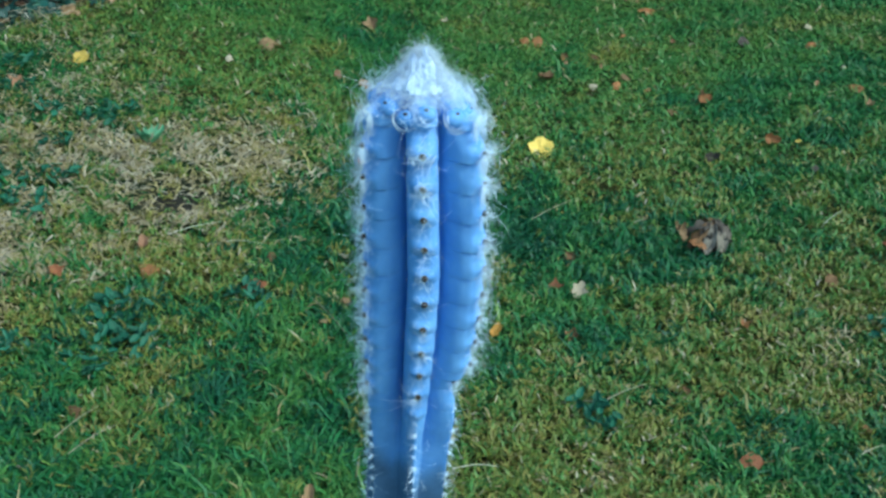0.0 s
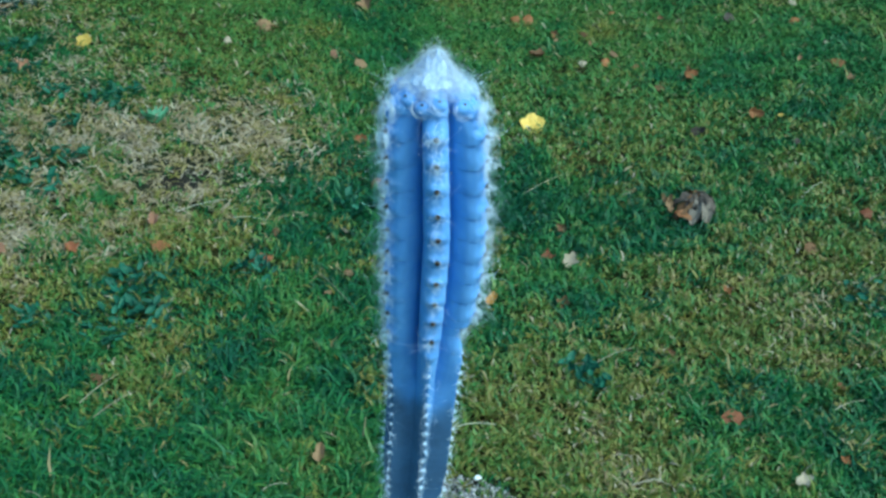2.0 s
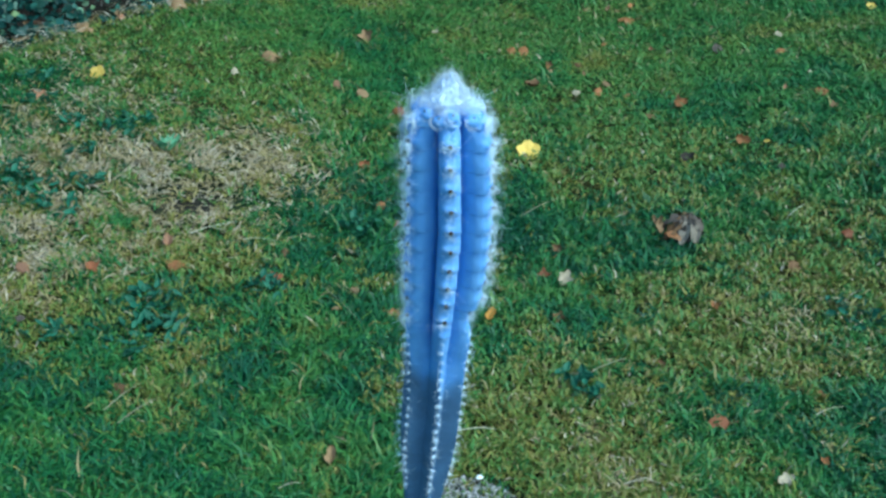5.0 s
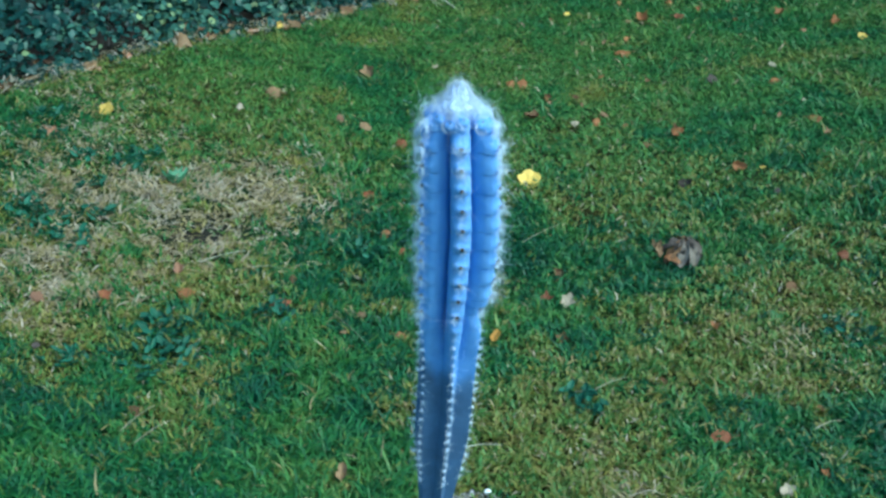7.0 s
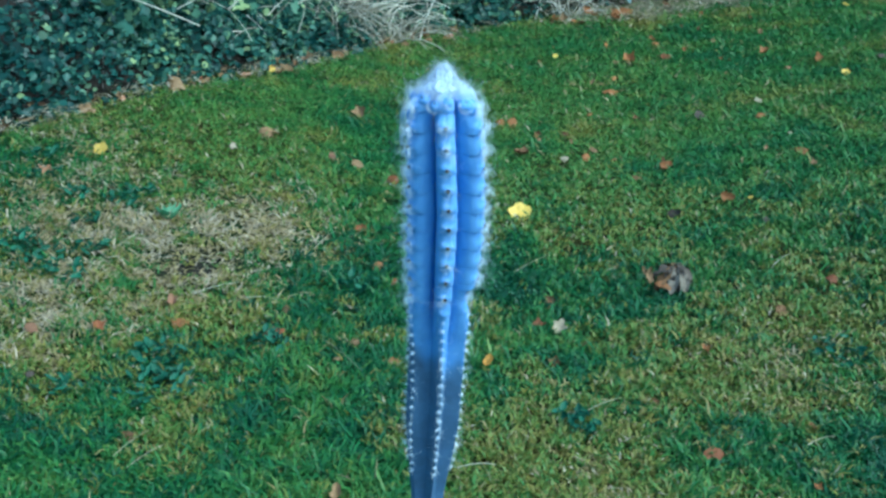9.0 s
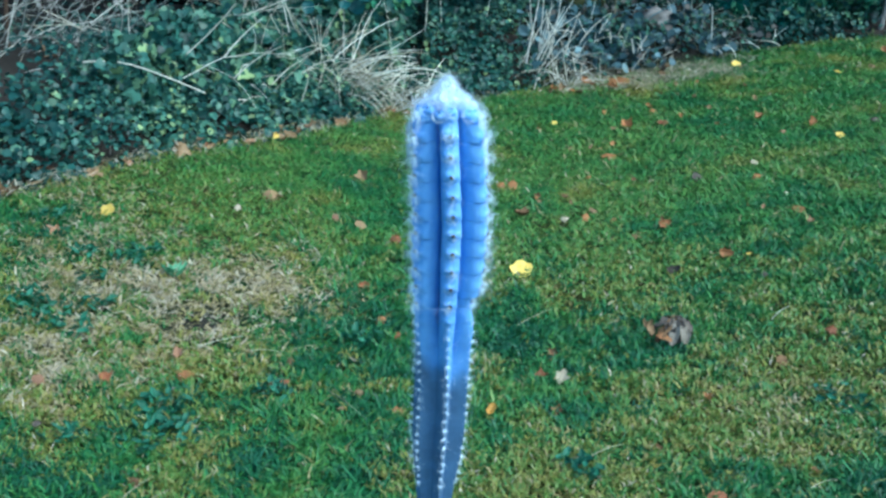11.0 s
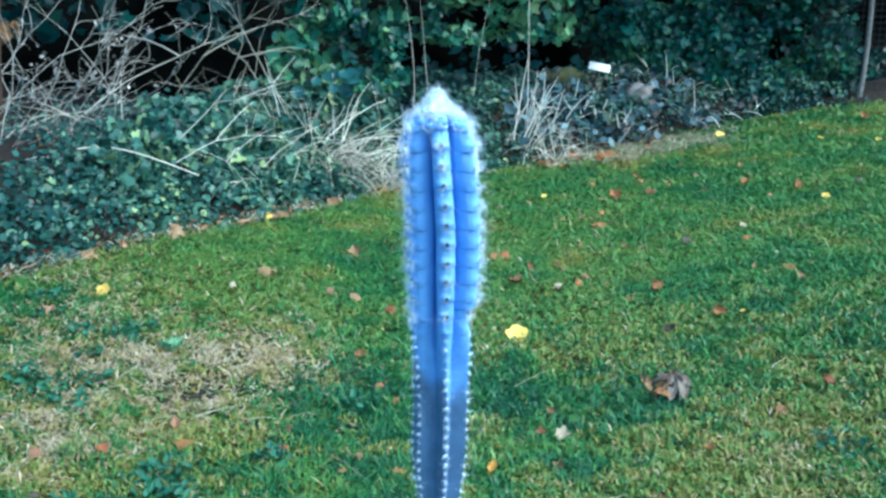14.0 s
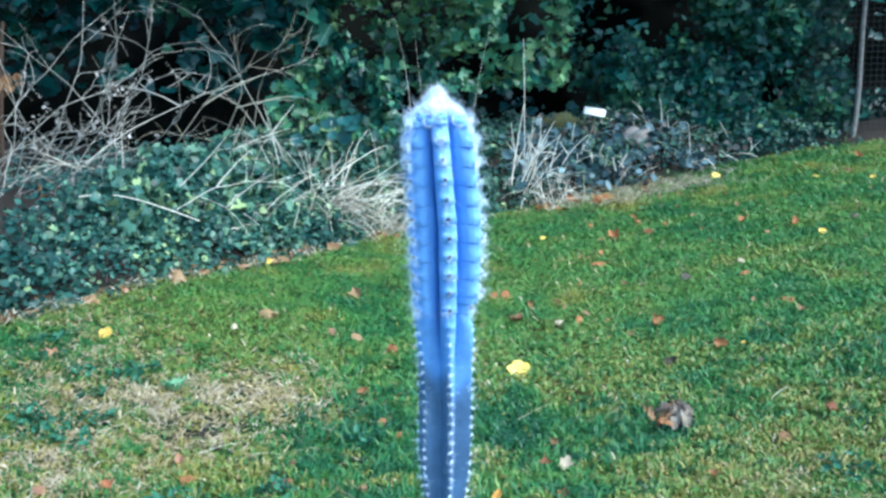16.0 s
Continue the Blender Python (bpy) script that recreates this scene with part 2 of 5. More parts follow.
def mesh_from(name, verts, faces, mat, hue=None, flat=False):
    """One mesh from arrays; faces is a list of (n, k) index arrays."""
    me = bpy.data.meshes.new(name)
    verts = np.asarray(verts, np.float32)
    me.vertices.add(len(verts))
    me.vertices.foreach_set("co", verts.ravel())
    loops = np.concatenate([f.ravel() for f in faces]).astype(np.int32)
    sizes = np.concatenate([np.full(len(f), f.shape[1]) for f in faces]).astype(np.int32)
    me.loops.add(len(loops))
    me.loops.foreach_set("vertex_index", loops)
    me.polygons.add(len(sizes))
    me.polygons.foreach_set("loop_start", np.concatenate(([0], np.cumsum(sizes)[:-1])).astype(np.int32))
    me.update(calc_edges=True)
    me.polygons.foreach_set("use_smooth", np.full(len(sizes), not flat))
    if hue is not None:
        at = me.attributes.new("hue", "FLOAT", "POINT")
        at.data.foreach_set("value", np.asarray(hue, np.float32))
    me.materials.append(mat)
    me.validate()
    return me


def part(name, me, parent, label="", m=None):
    ob = new(name, me)
    ob.parent = parent
    if m is not None:
        ob.matrix_basis = m
    return tagged(ob, label) if label else ob


def from_bmesh(name, bm, mat, flat=False):
    me = bpy.data.meshes.new(name)
    bm.to_mesh(me)
    bm.free()
    me.materials.append(mat)
    for p in me.polygons:
        p.use_smooth = not flat
    return me


def build_ground():
    fx = np.concatenate((np.linspace(-300, -8, 14)[:-1], np.arange(-8, 8.01, 0.08), np.linspace(8, 300, 14)[1:]))
    fy = np.concatenate((np.linspace(-300, -6, 14)[:-1], np.arange(-6, 11.01, 0.08), np.linspace(11, 300, 14)[1:]))
    X, Y = np.meshgrid(fx, fy)
    Z = ground_z(X, Y) + 0.012 * (field(X, Y, 0.25) - 0.5)
    nx, ny = len(fx), len(fy)
    i = np.arange(nx * ny).reshape(ny, nx)
    quads = np.stack((i[:-1, :-1], i[:-1, 1:], i[1:, 1:], i[1:, :-1]), -1).reshape(-1, 4)
    me = mesh_from("ground", np.stack((X, Y, Z), -1).reshape(-1, 3), [quads], SOIL)
    at = me.attributes.new("bare", "FLOAT", "POINT")
    at.data.foreach_set("value", bareness(X.ravel(), Y.ravel()).astype(np.float32))
    at = me.attributes.new("tone", "FLOAT", "POINT")
    at.data.foreach_set("value", moss_share(X.ravel(), Y.ravel()).astype(np.float32))
    tagged(new("ground", me), "mossy garden ground under the lawn and beds", "ground", kind="structure")


build_ground()


def build_blades(name, x, y, length, width, hue, lean, mat, rng, label, category, lift=0.0):
    """A mass of tapering blades, bent over at the middle; lean 0 stands upright, 1 lies flat."""
    n = len(x)
    az, twist = rng.random(n) * 2 * np.pi, rng.random(n) * 2 * np.pi
    z = ground_z(x, y) - 0.002 + lift
    base = np.stack((x, y, z), -1)
    out = np.stack((np.cos(az), np.sin(az), np.zeros(n)), -1)
    side = np.stack((np.cos(twist), np.sin(twist), 0.3 * np.sin(3 * twist)), -1) * (width / 2)[:, None]
    flat = np.stack((-np.sin(az), np.cos(az), np.zeros(n)), -1) * (width / 2)[:, None]
    side = np.where((lean > 0.7)[:, None], flat, side)
    up = np.array((0, 0, 1.0))
    e1 = ((1 - lean) * 1.4 + 0.12)[:, None]
    e2 = e1 - 0.2 - 0.7 * rng.random(n)[:, None]
    turn = az + 0.5 * rng.normal(size=n)
    out2 = np.stack((np.cos(turn), np.sin(turn), np.zeros(n)), -1)
    mid = base + length[:, None] * 0.52 * (np.sin(e1) * up + np.cos(e1) * out)
    tip = mid + length[:, None] * 0.48 * (np.sin(e2) * up + np.cos(e2) * out2)
    v = np.stack((base - side, base + side, mid - side * 0.85, mid + side * 0.85, tip), 1).reshape(-1, 3)
    o = np.arange(n)[:, None] * 5
    me = mesh_from(name, v, [o + np.array([[0, 1, 3, 2]]), o + np.array([[2, 3, 4]])], mat, np.repeat(hue, 5))
    return tagged(new(name, me), label, category, kind="stuff")


def lawn_tufts(rng, cx, cy, per, grow):
    """Blades in tufts round given centres: places, sizes, tone and lean. Olive moss stars, green grass, and bleached straw where it is dry."""
    m = len(cx)
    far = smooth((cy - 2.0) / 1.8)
    dry, mossy = dryness(cx, cy) * (0.35 + 1.3 * field(cx, cy, 0.07)), moss_share(cx, cy) > 0.55 - 0.12 * far + 0.75 * (rng.random(m) - 0.5)
    bleached = rng.random(m) < 0.82 * dry
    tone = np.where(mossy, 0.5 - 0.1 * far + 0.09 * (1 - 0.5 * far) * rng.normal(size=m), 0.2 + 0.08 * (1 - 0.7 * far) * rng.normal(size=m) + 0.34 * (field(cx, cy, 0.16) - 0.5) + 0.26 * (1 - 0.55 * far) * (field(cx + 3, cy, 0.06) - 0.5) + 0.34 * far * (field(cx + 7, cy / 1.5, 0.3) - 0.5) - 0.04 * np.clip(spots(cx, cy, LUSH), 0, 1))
    # far grass is toned paler, with its low-angle sheen put into the colour
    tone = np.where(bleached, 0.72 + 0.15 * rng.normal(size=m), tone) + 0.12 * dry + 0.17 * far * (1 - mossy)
    tone += 0.4 * np.exp(-(bed_depth(cx, cy) / 0.08) ** 2) * rng.random(m)
    high = (0.55 + 0.45 * far + 0.9 * (1 - far * 0.7) * field(cx, cy, 0.05)) * (0.8 + 0.4 * rng.random(m))
    i = np.repeat(np.arange(m), per)
    n = len(i)
    mo, bl = mossy[i] & ~bleached[i], bleached[i]
    spread = np.where(mo, 0.008, 0.01) * grow[i] * (1 + 1.2 * far[i])
    x, y = cx[i] + spread * rng.normal(size=n), cy[i] + spread * rng.normal(size=n)
    # stray pale blades: scattered straws, and glints of wet grass painted in
    hue = np.clip(tone[i] + 0.035 * rng.normal(size=n) + 0.45 * (rng.random(n) < 0.035), 0, 1)
    length = np.where(mo, 0.012 + 0.016 * rng.random(n), np.where(bl, 0.016 + 0.03 * rng.random(n) ** 1.5, 0.015 + 0.029 * rng.random(n) ** 1.6)) * high[i]
    length = np.where(~mo & (rng.random(n) < 0.02), length * 1.9, length) * (1 + 0.35 * (grow[i] - 1))
    width = np.where(mo, 0.003 + 0.0025 * rng.random(n), 0.0028 + 0.003 * rng.random(n)) * grow[i] * (1 - 0.22 * far[i])
    lean = np.clip(np.where(mo, 0.2 + 0.55 * rng.random(n), 0.08 + 0.75 * rng.random(n) + 0.3 * bl) + 0.3 * far[i], 0, 1)
    lift = np.where(mo, 0.004 + 0.008 * rng.random(n) * high[i], np.where(lean > 0.7, 0.014 * rng.random(n) * high[i], 0))
    return x, y, length, width, hue, lean, lift


def build_lawn():
    rng = np.random.default_rng(11)
    n = 190000
    y = 0.4 + 8.2 * rng.random(n) ** 1.65
    x = (rng.random(n) * 2 - 1) * (0.6 * (y + 1.0) + 0.1)
    keep = (bed_depth(x, y) < np.where(x > 0.2, 0.1, 0.045) * rng.normal(size=n)) & (rng.random(n) > bareness(x, y) * 0.88)
    x, y = x[keep][:52500], y[keep][:52500]
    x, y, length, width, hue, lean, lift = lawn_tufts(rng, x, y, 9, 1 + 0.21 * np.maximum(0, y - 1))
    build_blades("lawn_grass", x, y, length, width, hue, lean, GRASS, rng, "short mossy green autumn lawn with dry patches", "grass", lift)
    # the rest of the lawn, round and behind the camera, thinning out with distance
    n = 26000
    x, y = 4.6 * np.clip(rng.normal(size=n) * 0.45, -1.3, 1.3), 0.6 + 5.6 * np.clip(rng.normal(size=n) * 0.5, -1.0, 1.2)
    keep = (bed_depth(x, y) < 0) & ~((y > 0.4) & (np.abs(x) < 0.59 * (y + 1.0)))
    x, y = x[keep], y[keep]
    x, y, length, width, hue, lean, lift = lawn_tufts(rng, x, y, 4, 2.0 + 0.5 * np.hypot(x, y - 0.6))
    build_blades("lawn_grass_around", x, y, length, width, hue, lean, GRASS, rng, "mossy green lawn further round the cactus", "grass", lift)


build_lawn()


# ---- the cactus ----
RIBS, TURN = 6, radians(-84)
PROFILE_Z = (0.0, 0.3, 0.5, 0.54, 0.57, 0.605, 0.64, 0.70, 0.75, 0.79, 0.815, 0.86, 0.92, 0.97, 0.995, 1.006, 1.014, 1.02, 1.023)
PROFILE_R = (0.017, 0.017, 0.0185, 0.02, 0.0235, 0.0275, 0.0305, 0.0305, 0.031, 0.0335, 0.0339, 0.0368, 0.0371, 0.0349, 0.0329, 0.0291, 0.0229, 0.0134, 0.0029)


def axis(z):
    x = np.interp(z, (0, 0.54, 0.7, 0.9, 1.04), (0.0, 0.0, 0.004, 0.0075, 0.001))
    y = np.interp(z, (0, 0.3, 0.54, 1.04), (0.15, 0.145, 0.114, 0.0145))
    return x, y


RIB_S = (0.0, 0.2, 0.4, 0.6, 0.8, 1.0)
RIB_U = (1.0, 0.99, 0.94, 0.81, 0.57, 0.3)
RIB_W = (0.0, 0.105, 0.195, 0.255, 0.262, 0.173)
PITCH = 0.0195


def rib_turn(z):
    return TURN + 0.35 * np.clip(1.0 - z, 0, 0.2) + 0.95 * np.clip(0.8 - z, 0, 0.12)


def stem_point(z, ang):
    """A point of the ribbed skin at height z and angle ang (arrays): thick fins with deep narrow grooves between them."""
    z, ang = np.asarray(z, float), np.asarray(ang, float)
    R = np.interp(z, PROFILE_Z, PROFILE_R)
    turn = rib_turn(z)
    phi = (ang - turn) / (2 * np.pi / RIBS)
    rib = np.round(phi)
    sign, s = np.sign(phi - rib), np.clip(np.abs(phi - rib) * 2, 0, 1)
    young = smooth((z - 0.775) / 0.03)
    # the rib on the right ends in an overhanging shoulder
    right = (rib % RIBS) == 1
    R = R * np.where(right, 1 + 0.05 * smooth((z - 0.815) / 0.003) - 0.19 * smooth((0.8185 - z) / 0.003) * smooth((z - 0.772) / 0.04), 1)
    g = np.interp(z, (0.5, 0.57, 0.64, 0.985, 1.003, 1.015, 1.023), (0.6, 0.9, 1.0, 1.0, 0.8, 0.5, 0.1))
    # cubic through the half profile of a rib
    a6 = s * (np.pi / RIBS)
    u = np.cos(a6) * (1 - g) + g * np.interp(s, RIB_S, RIB_U)
    w = np.sin(a6) * (1 - g) + g * np.interp(s, RIB_S, RIB_W)
    # the old stem is a star with straight flanks and shallow valleys
    star = smooth((0.825 - z) / 0.1)
    u = u * (1 - star) + star * (1 - 0.58 * g * np.sqrt(s * s + 0.004) - (1 - g) * 0.13 * s * s)
    w = w * (1 - star) + star * (0.25 * g + 0.5 * (1 - g)) * s
    # each areole sits on a cushion that overhangs the one below
    ph = ((z - 1.0095) / PITCH + 0.175 * (rib % 2) + 0.38 - 0.14 * s) % 1.0
    cushion = (1 - ph) ** 0.8 * smooth(ph / 0.045)
    knob = np.exp(-((ph - 0.36) / 0.2) ** 2)
    flank = np.exp(-((s - 0.45) / 0.27) ** 2)
    top = smooth((z - 0.955) / 0.04)
    u = u + young * ((np.where(rib % RIBS == 0, 0.085, 0.05) + 0.06 * top) * (knob - 0.4) * (1 - s) ** 1.5 + (0.032 + 0.07 * top) * (cushion - 0.5) * (1 - 0.7 * s))
    line = np.exp(-(np.minimum(ph, 1 - ph) / 0.035) ** 2) * np.exp(-((s - 0.4) / 0.2) ** 2)
    w = w + young * ((0.042 + 0.03 * top) * (cushion - 0.6) * flank - 0.07 * line)
    # the rib in front is slimmer than its neighbours
    w = w * (1 + np.where(rib % RIBS == 0, -0.07, 0.16) * young * (1 - s ** 4)) * sign
    c = turn + rib * (2 * np.pi / RIBS)
    ax, ay = axis(z)
    return np.stack((ax + R * (u * np.cos(c) - w * np.sin(c)), ay + R * (u * np.sin(c) + w * np.cos(c)), z), -1)


def stem_mesh(name, z0, z1, step, mat, cap=False):
    zs = np.arange(z0, z1 + step / 2, step)
    angs = np.linspace(0, 2 * np.pi, 180, endpoint=False)
    Z, A = np.meshgrid(zs, angs, indexing="ij")
    v = stem_point(Z, A).reshape(-1, 3)
    nz, na = len(zs), len(angs)
    i = np.arange(nz * na).reshape(nz, na)
    j = np.roll(i, -1, 1)
    quads = np.stack((i[:-1], j[:-1], j[1:], i[1:]), -1).reshape(-1, 4)
    valley = np.abs((A - TURN) / (2 * np.pi / RIBS) - np.round((A - TURN) / (2 * np.pi / RIBS))) * 2
    age = smooth((0.759 - Z - 0.02 * valley - 0.02 * np.cos(A)) / 0.035)
    return mesh_from(name, v, [quads], mat, age.ravel())


def ribbons(paths, widths, rng):
    """Flat hairs along paths (n, k, 3), twisting a little; gives vertices and faces."""
    n, k, _ = paths.shape
    d = np.gradient(paths, axis=1)
    ref = rng.normal(size=(n, 1, 3))
    side = np.cross(d, ref)
    side /= np.linalg.norm(side, axis=2, keepdims=True) + 1e-9
    w = widths[:, None, None] * np.linspace(1, 0.35, k)[None, :, None]
    v = np.stack((paths - side * w, paths + side * w), 2).reshape(-1, 3)
    b = (np.arange(n)[:, None] * 2 * k + 2 * np.arange(k - 1)[None]).reshape(-1, 1)
    return v, b + np.array([[0, 1, 3, 2]])


def hairs(origin, outward, length, curl, rng, k=7):
    """Curved hair paths from origins along outward, wandering and drooping."""
    n = len(origin)
    d = outward + rng.normal(0, 0.45, (n, 3))
    d /= np.linalg.norm(d, axis=1, keepdims=True)
    turn = rng.normal(0, 1, (n, 3)) * curl
    p, pts = origin.copy(), [origin.copy()]
    for s in range(k - 1):
        d = d + np.cross(turn, d) * 0.4 + np.array((0, 0, -0.04))
        d /= np.linalg.norm(d, axis=1, keepdims=True)
        p = p + d * (length / (k - 1))[:, None]
        pts.append(p)
    return np.stack(pts, 1)


def build_cactus():
    rng = np.random.default_rng(3)
    top = new("columnar_cactus")
    tagged(top, "tall ribbed blue columnar cactus with white woolly crown", "cactus")
    part("upper_stem", stem_mesh("upper_stem", 0.72, 1.023, 0.0006, SKIN), top, "pale blue waxy young growth")
    part("lower_stem", stem_mesh("lower_stem", 0.515, 0.7205, 0.002, SKIN), top, "dull grey-blue older ribbed stem")
    part("stem_base", stem_mesh("stem_base", -0.02, 0.5155, 0.0153, CORK), top, "narrow corky grey-brown base")

    # felted areoles with short spines, one on every knob of every rib
    bm = bmesh.new()
    bmesh.ops.create_icosphere(bm, subdivisions=2, radius=0.0019)
    for v in bm.verts:
        v.co *= 0.85 + 0.3 * random.random()
        v.co.z *= 0.5
    pad = from_bmesh("areole", bm, AREOLE)
    bm = bmesh.new()
    for k in range(4):
        a, lean = k * 2.4 + 4.0, 0.7 if k else 0.08
        m = Euler((lean * math.cos(a), lean * math.sin(a), 0)).to_matrix().to_4x4() @ Matrix.Translation((0, 0, 0.002 if k else 0.0031))
        bmesh.ops.create_cone(bm, segments=5, radius1=0.00028 if k else 0.0004, radius2=0.00006, depth=0.004 if k else 0.0062, matrix=m)
    spines = from_bmesh("spines", bm, SPINE)
    bm = bmesh.new()
    bmesh.ops.create_icosphere(bm, subdivisions=2, radius=0.0012)
    for v in bm.verts:
        v.co *= 0.75 + 0.5 * random.random()
        v.co.z *= 0.8
    tuft = from_bmesh("wool_tuft", bm, WOOL)
    groups = {"wisp": ([], [], []), "fine": ([], [], []), "crown": ([], [], []), "curl": ([], [], []), "bristle": ([], [], [])}

    def grow(kind, p, d, count, length, blur):
        o, u, ls = groups[kind]
        for q in range(count):
            o.append(p + Vector(rng.normal(0, blur, 3)))
            u.append(d)
            ls.append(length * (0.4 + 0.9 * rng.random()))

    loops = []
    for rib in range(RIBS):
        # short down along the crest
        for z in np.arange(0.79, 1.012, 0.0012):
            p = Vector(stem_point(z, rib_turn(z) + rib * 2 * np.pi / RIBS + 0.05 * rng.normal()))
            nrm = Vector((p.x - axis(z)[0], p.y - axis(z)[1], 0)).normalized()
            grow("fine", p, nrm * 0.5 + Vector((0, 0, -0.8)), 2 if rib == 0 else 6, 0.004, 0.0022)
        zs = [1.0165] + [1.0095 - PITCH * (i + (0.175 if rib % 2 else 0)) for i in range(0, 11)]
        zs += list(np.arange(0.787, 0.575, -0.0115))
        for z in zs:
            ang = rib_turn(z) + rib * 2 * np.pi / RIBS
            p = Vector(stem_point(z, ang))
            ax, ay = axis(z)
            nrm = Vector((p.x - ax, p.y - ay, 0.02 if z > 0.99 else 0.005)).normalized()
            m = Matrix.Translation(p + nrm * 0.0007) @ nrm.to_track_quat("Z", "Y").to_matrix().to_4x4()
            down = Vector((0, 0, -1))
            if z < 0.79:
                s = 0.3 + 0.5 * rng.random()
                part("wool_tuft", tuft, top, "", m @ Matrix.Diagonal((s, s * 1.3, s, 1)))
                flag = Vector((-0.6 + 0.5 * rng.normal(), 0, -0.25 + 0.4 * rng.normal()))
                grow("bristle", p, nrm + flag, int(8 + 26 * rng.random()), 0.004 + 0.004 * rng.random(), 0.0009)
                grow("curl", p, nrm, int(rng.integers(2, 7)), 0.016, 0.001)
            else:
                if z < 1.0:
                    part("spines", spines, part("areole", pad, top, "", m))
                puff = (0.6 + 0.8 * rng.random()) * (0.45 if rib == 0 else 1.5)
                grow("fine", p + down * 0.0045, nrm * 0.35 + down, int(34 * puff), 0.007, 0.0024)
                grow("fine", p, nrm, int(55 * puff), 0.011, 0.0026)
                grow("curl", p, nrm + down * 0.4, (3 if rib == 0 else 11) if z < 0.97 else 14, 0.018, 0.0016)
                if z > 0.965:
                    grow("crown", p + nrm * 0.001, nrm + Vector((0, 0, 0.3)), 34, 0.019, 0.003)
                side = nrm.cross(down)
                if rng.random() < 0.4:
                    way = side * (1 if rng.random() < 0.5 else -1)
                    grow("wisp", p + nrm * 0.0015, way * 1.6 + nrm * 0.7 + Vector((0, 0, 0.5 * rng.normal())), 6, 0.022, 0.0006)
                for q in range(0 if rib == 0 else 2 if z < 0.965 else 3):
                    way = side * (-1 if side.y > 0 else 1) if z > 0.965 else side * (1 if (q + rib) % 2 else -1)
                    loops.append((p + nrm * 0.001 + Vector(rng.normal(0, 0.0007, 3)), way, down, nrm, (0.0032 if z < 0.965 else 0.0042) + 0.003 * rng.random(), 6 if z < 0.965 else 13))
    verts, faces, off = [], [], 0
    # bundles of hair bent round into hooks beside the areoles
    arcs = []
    for p, way, down, nrm, r, count in loops:
        t = np.linspace(0, (1.3 if p.z < 0.965 else 2.4) + 1.4 * rng.random(), 9)
        for q in range(count):
            rr = r * (1 + 0.12 * rng.normal())
            jit = Vector(rng.normal(0, 0.0003, 3))
            lift = 0.0008 + 0.0025 * rng.random()
            arcs.append([tuple(p + jit + way * (rr * math.sin(a)) + down * (rr * (1 - math.cos(a))) + nrm * (lift * math.sin(a * 0.8))) for a in t])
    v, f = ribbons(np.array(arcs), np.full(len(arcs), 0.00013), rng)
    part("hook_hair", mesh_from("hook_hair", v, [f], WOOL), top, "white hair bundles bent into hooks")
    for kind, curl, width in (("wisp", 0.35, 0.00008), ("fine", 1.2, 0.00006), ("crown", 2.4, 0.00008), ("curl", 0.9, 0.00009), ("bristle", 0.5, 0.00014)):
        o, u, ls = groups[kind]
        v, f = ribbons(hairs(np.array(o), np.array(u), np.array(ls), curl, rng), np.full(len(o), width), rng)
        verts.append(v)
        faces.append(f + off)
        off += len(v)
    part("rib_hairs", mesh_from("rib_hairs", np.concatenate(verts), [np.concatenate(faces)], WOOL), top, "fine curling white hairs along the ribs")

    # young tubercles packed round the crown, each ringed with a bent lock of wool
    bm = bmesh.new()
    bmesh.ops.create_icosphere(bm, subdivisions=3, radius=1)
    bump = from_bmesh("tubercle", bm, SKIN)
    arcs = []
    for k in range(11):
        ang = TURN + radians(10) + 2 * np.pi * k / 11 + 0.1 * rng.normal()
        z = 1.0085 + 0.0018 * rng.normal()
        rad = 0.0255 + 0.001 * rng.normal()
        ax, ay = axis(z)
        out = Vector((math.cos(ang), math.sin(ang), 0.3)).normalized()
        c = Vector((ax + rad * math.cos(ang), ay + rad * math.sin(ang), z))
        side = out.cross(Vector((0, 0, 1))).normalized()
        up = side.cross(out)
        m = Matrix.Translation(c) @ out.to_track_quat("Z", "Y").to_matrix().to_4x4()
        knob = part("tubercle", bump, top, "", m @ Matrix.Diagonal((0.0056, 0.0047, 0.0045, 1)))
        part("areole", pad, knob, "", Matrix.Translation((0, 0.5, 0.82)) @ Matrix.Diagonal((115, 115, 115, 1)))
        first, last = -0.6 + 0.9 * rng.random(), math.pi + 0.6 - 1.5 * rng.random()
        t = np.linspace(first, last, 12)
        for q in range(int(rng.integers(4, 13))):
            rr = 0.0064 * (1 + 0.16 * rng.normal())
            o = c + out * (0.0022 + 0.0008 * rng.normal()) + Vector(rng.normal(0, 0.0004, 3))
            arcs.append([tuple(o + side * (rr * math.cos(a)) - up * (rr * 0.9 * math.sin(a))) for a in t])
    v, f = ribbons(np.array(arcs), np.full(len(arcs), 0.00014), rng)
    part("crown_locks", mesh_from("crown_locks", v, [f], WOOL), top, "curled white locks ringing the crown")

    # the dense wool of the crown, a small lumpy cone
    bm = bmesh.new()
    bmesh.ops.create_icosphere(bm, subdivisions=6, radius=1)
    for v in bm.verts:
        d = v.co.copy()
        k = 1 + 0.22 * noise.noise(d * 2.1 + Vector((3, 1, 7))) + 0.12 * noise.noise(d * 4.5) + 0.05 * noise.noise(d * 10)
        wide = 0.0155 * (1 - 0.62 * max(0, d.z))
        v.co = Vector((wide * d.x * k, wide * d.y * k, (0.018 if d.z > 0 else 0.008) * d.z * k))
        v.co += Vector((axis(1.03)[0], axis(1.03)[1], 1.019))
